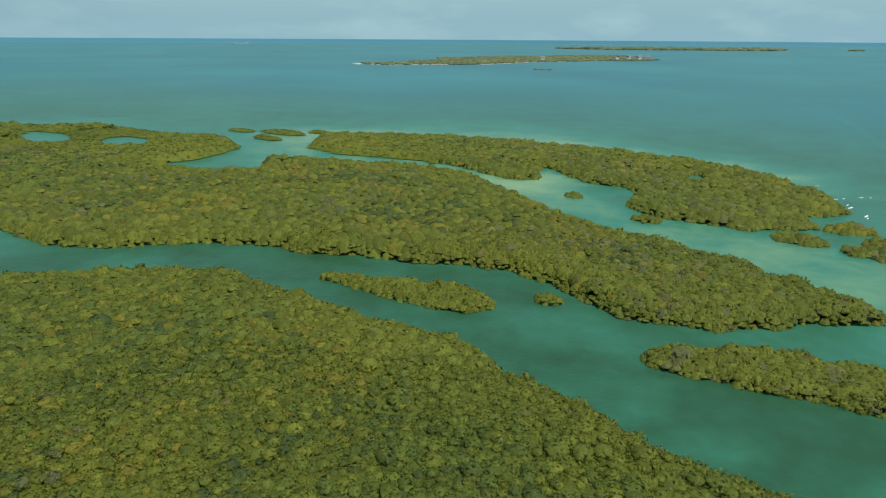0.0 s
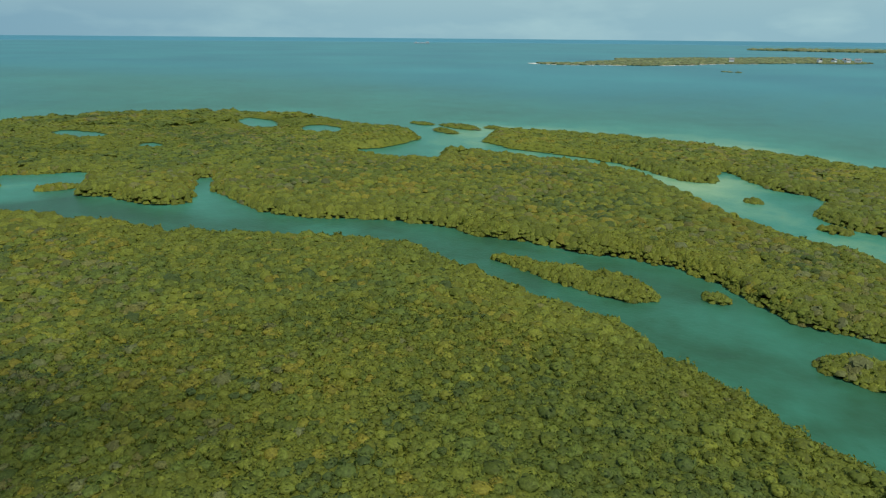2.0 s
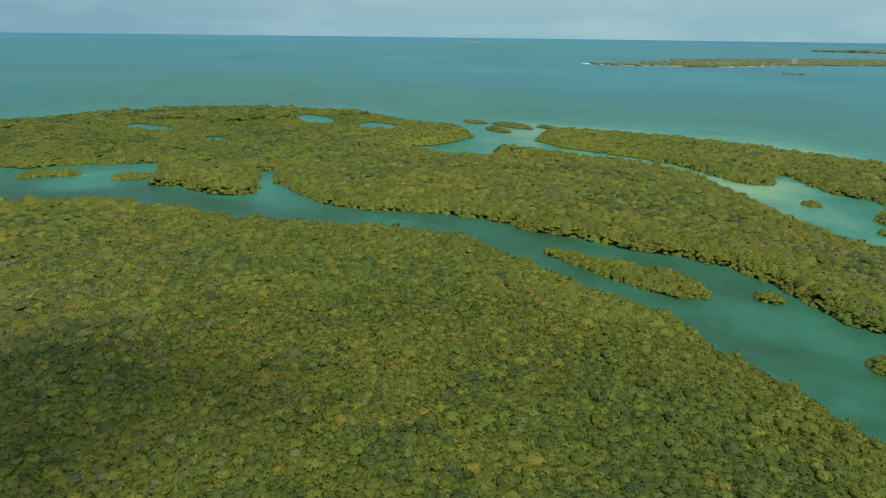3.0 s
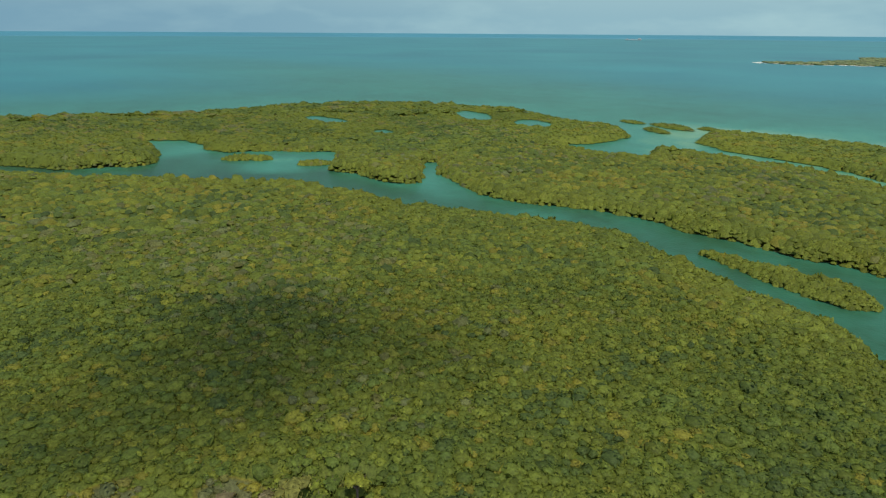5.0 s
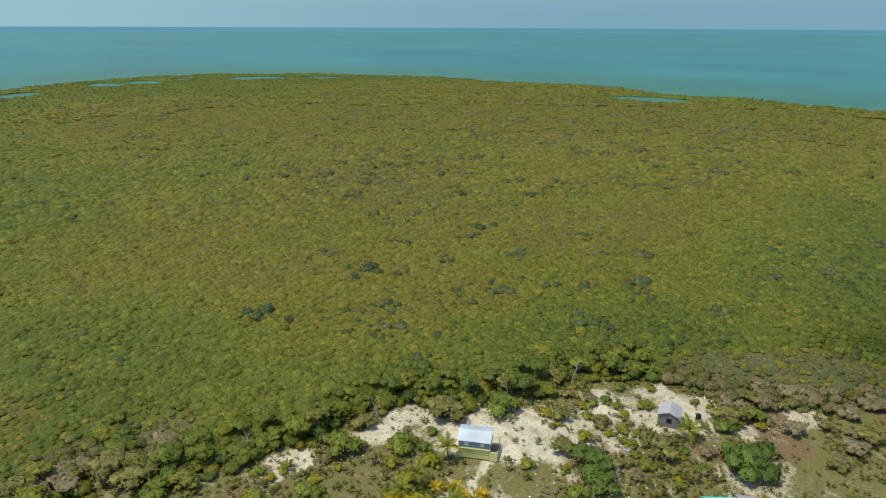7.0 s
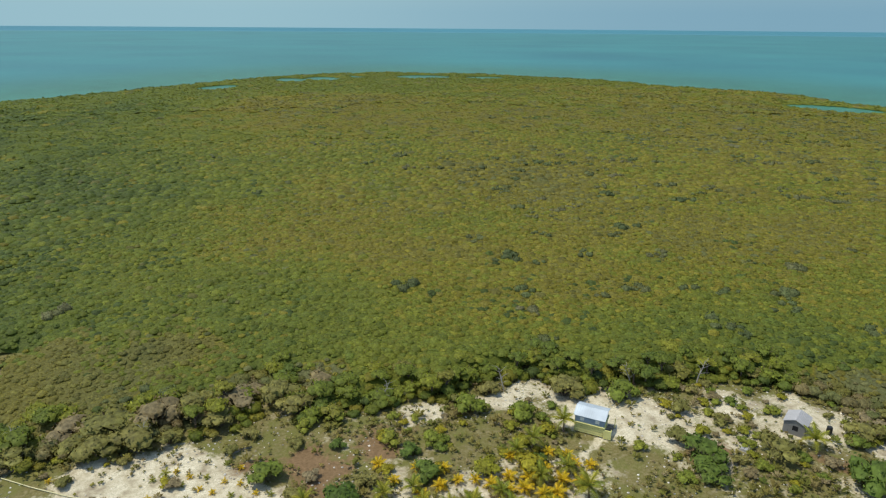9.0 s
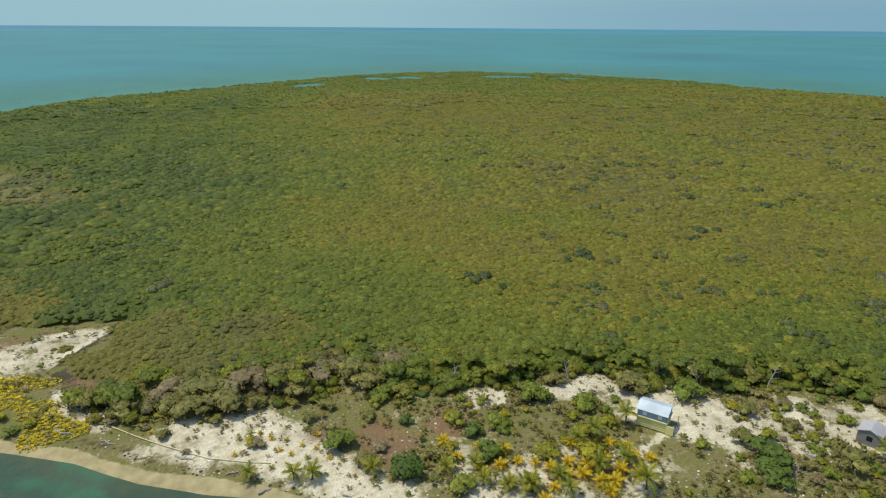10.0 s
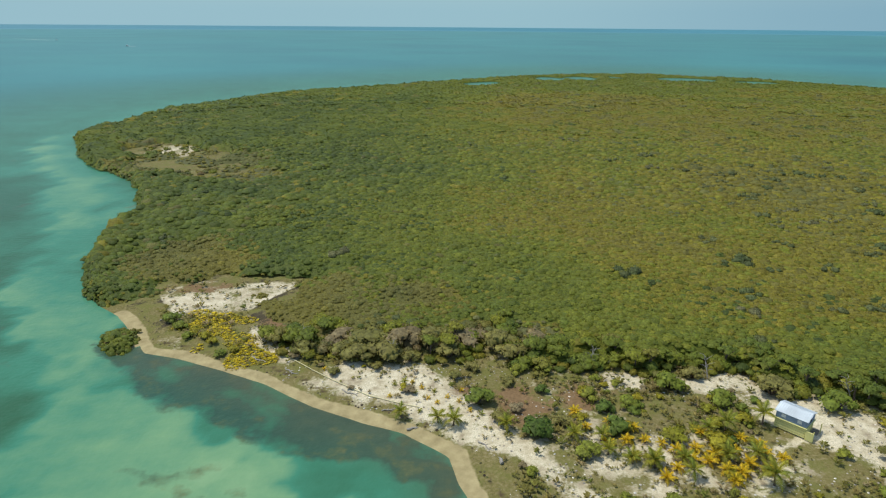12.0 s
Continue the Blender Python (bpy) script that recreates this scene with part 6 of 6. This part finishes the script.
# ---- a ragged cloud high over the island ----
CLOUD_HIGH = 1300.0
cloud_bm = bmesh.new()
cr = random.Random(12)
drift_by = sun_way * (CLOUD_HIGH / sun_way.z)
for ax, ay, long_, wide, turn, count in ((104, 18, 27, 14, 100, 56), (117, 4, 17, 10, 10, 10), (96, -4, 17, 9, 40, 10)):
    for k in range(count):
        u, v = cr.gauss(0, 0.48) * long_, cr.gauss(0, 0.48) * wide
        c, s_ = math.cos(radians(turn)), math.sin(radians(turn))
        r = bmesh.ops.create_icosphere(cloud_bm, subdivisions=1, radius=cr.uniform(1.6, 3.4))
        bmesh.ops.translate(cloud_bm, verts=r["verts"], vec=(ax + u * c - v * s_, ay + u * s_ + v * c, cr.uniform(-3, 8)))
for v in cloud_bm.verts:
    v.co += Vector((cr.uniform(-0.4, 0.4), cr.uniform(-0.4, 0.4), cr.uniform(-0.3, 0.3)))
cloud = part("cloud", cloud_bm, plain("cloud_vapour", (0.85, 0.86, 0.88), 1.0, 0.0, grain=0.1, worn=0.05, relief=0.0))
cloud.matrix_basis = Matrix.Translation(drift_by)
tagged(cloud, "small ragged white cloud drifting high over the island", "cloud", kind="stuff")

# ---- far away: boats, the cay, the low coast ----
def motorboat(x, y, yaw, wake):
    t = empty("motorboat", pose(x, y, 0.0, 0, 0, yaw), "distant white motorboat drawing a wake", "boat", "motorboats")
    bm = bmesh.new()
    rows = []
    for i in range(6):
        s = i / 5 * 2 - 1
        w = 1.3 * (1 - max(0, s) ** 2)
        rows.append([bm.verts.new(p) for p in ((s * 4, -w, 1.1), (s * 4, -w * 0.6, 0), (s * 4, w * 0.6, 0), (s * 4, w, 1.1))])
    for r0, r1 in zip(rows, rows[1:]):
        for j in range(4):
            bm.faces.new((r0[j], r0[(j + 1) % 4], r1[(j + 1) % 4], r1[j]))
    bm.faces.new(rows[0])
    part("hull", bm, M_WHITE, t)
    bm = bmesh.new()
    box(bm, -1.5, 1.0, -0.9, 0.9, 1.1, 2.4, 0.1)
    part("cabin", bm, M_WHITE, t)
    bm = bmesh.new()
    a = [bm.verts.new(p) for p in ((-3.5, -1.2, 0.12), (-3.5, 1.2, 0.12), (-wake * 0.5, 2.6, 0.10), (-wake, 1.2, 0.05), (-wake, -1.2, 0.05), (-wake * 0.5, -2.6, 0.10))]
    bm.faces.new(a)
    part("wake", bm, M_FOAM, t, "white foaming wake")


motorboat(-927, 1600, -30, 190)
motorboat(-588, 1237, 160, 24)

FAR_CAY = [(600, -935), (481, -906), (389, -983), (323, -1163), (230, -1286), (128, -1386), (150, -1480), (271, -1740), (400, -1560), (468, -1440), (560, -1300), (500, -1160), (520, -1040)]
x, y = scatter(120, 610, -1760, -900, 9)
sdf = inside(x, y, FAR_CAY) + (vnoise(x, y, 60, 61) - 0.5) * 50
m = sdf > 2
cay = grow("far_cay", x[m], y[m], np.full(m.sum(), 0.6), rng.uniform(5, 9, m.sum()), rng.uniform(0, 1, m.sum()), 3, M_FAR, 0.55)
tagged(new("far_cay", cay), "distant low green cay in the open sea", "island", kind="stuff")
m = (sdf > -7) & (sdf < 4) & (vnoise(x, y, 90, 63) > 0.42)
strand = grow("far_strand", x[m], y[m], np.full(m.sum(), 0.1), rng.uniform(4, 7, m.sum()), rng.uniform(0, 1, m.sum()), 7, plain("far_sand", (0.72, 0.68, 0.56), 0.9, 0.1, grain=0.05), 0.14)
tagged(new("far_strand", strand), "pale sand strand round the distant cay", "beach", kind="stuff")
x, y = scatter(225, 262, -890, -860, 6)
m = oval(x, y, (243, -874, 17, 6, -20)) > 0
rock = grow("rock_islet", x[m], y[m], np.full(m.sum(), 0.4), rng.uniform(3, 5, m.sum()), rng.uniform(0, 1, m.sum()), 3, M_FAR, 0.6)
tagged(new("rock_islet", rock), "tiny distant islet with scrub", "islet", kind="stuff")
x, y = scatter(-500, 900, -3200, -2500, 24)
m = (oval(x, y, (170, -2800, 560, 170, 14)) + (vnoise(x, y, 200, 62) - 0.5) * 160 > 0)
coast = grow("far_coast", x[m], y[m], np.full(m.sum(), 1.0), rng.uniform(16, 30, m.sum()), rng.uniform(0, 1, m.sum()), 3, M_FAR, 0.7)
tagged(new("far_coast", coast), "hazy low wooded coast on the horizon", "coast", kind="stuff")


def far_house(x, y, yaw, wide, roof_mat):
    t = empty("far_house", pose(x, y, 2.0, 0, 0, yaw), "tiny distant house on a low cay", "house", "far houses")
    bm = bmesh.new()
    box(bm, -wide, wide, -3, 3, -2, 4)
    part("wall", bm, M_WHITE, t)
    bm = bmesh.new()
    gable_roof(bm, wide, 3, 4.01, 6.2, 0.6, 0.2)
    part("roof", bm, roof_mat, t)


for k, (hx_, hy_, hw) in enumerate(((150, -1400, 5), (165, -1385, 4), (185, -1370, 6), (205, -1345, 4), (172, -1420, 4), (330, -1240, 4))):
    far_house(hx_, hy_, 40 * k, hw, M_STONE if k % 2 else M_GREYWOOD)

# a long white vessel on the horizon
t = empty("far_ship", pose(2430, -3010, 0, 0, 0, 35), "distant white ship on the horizon", "ship")
for name, x0, x1, z0, z1 in (("hull", -75, 75, 1, 9), ("superstructure", -70, -40, 9, 22), ("crane", 45, 60, 9, 20), ("deck_house", -10, 10, 9, 13)):
    bm = bmesh.new()
    box(bm, x0 * 0.6, x1 * 0.6, -5, 5, z0 * 0.4, z1 * 0.45, 0.8)
    part(name, bm, M_ROOF_OLD, t)
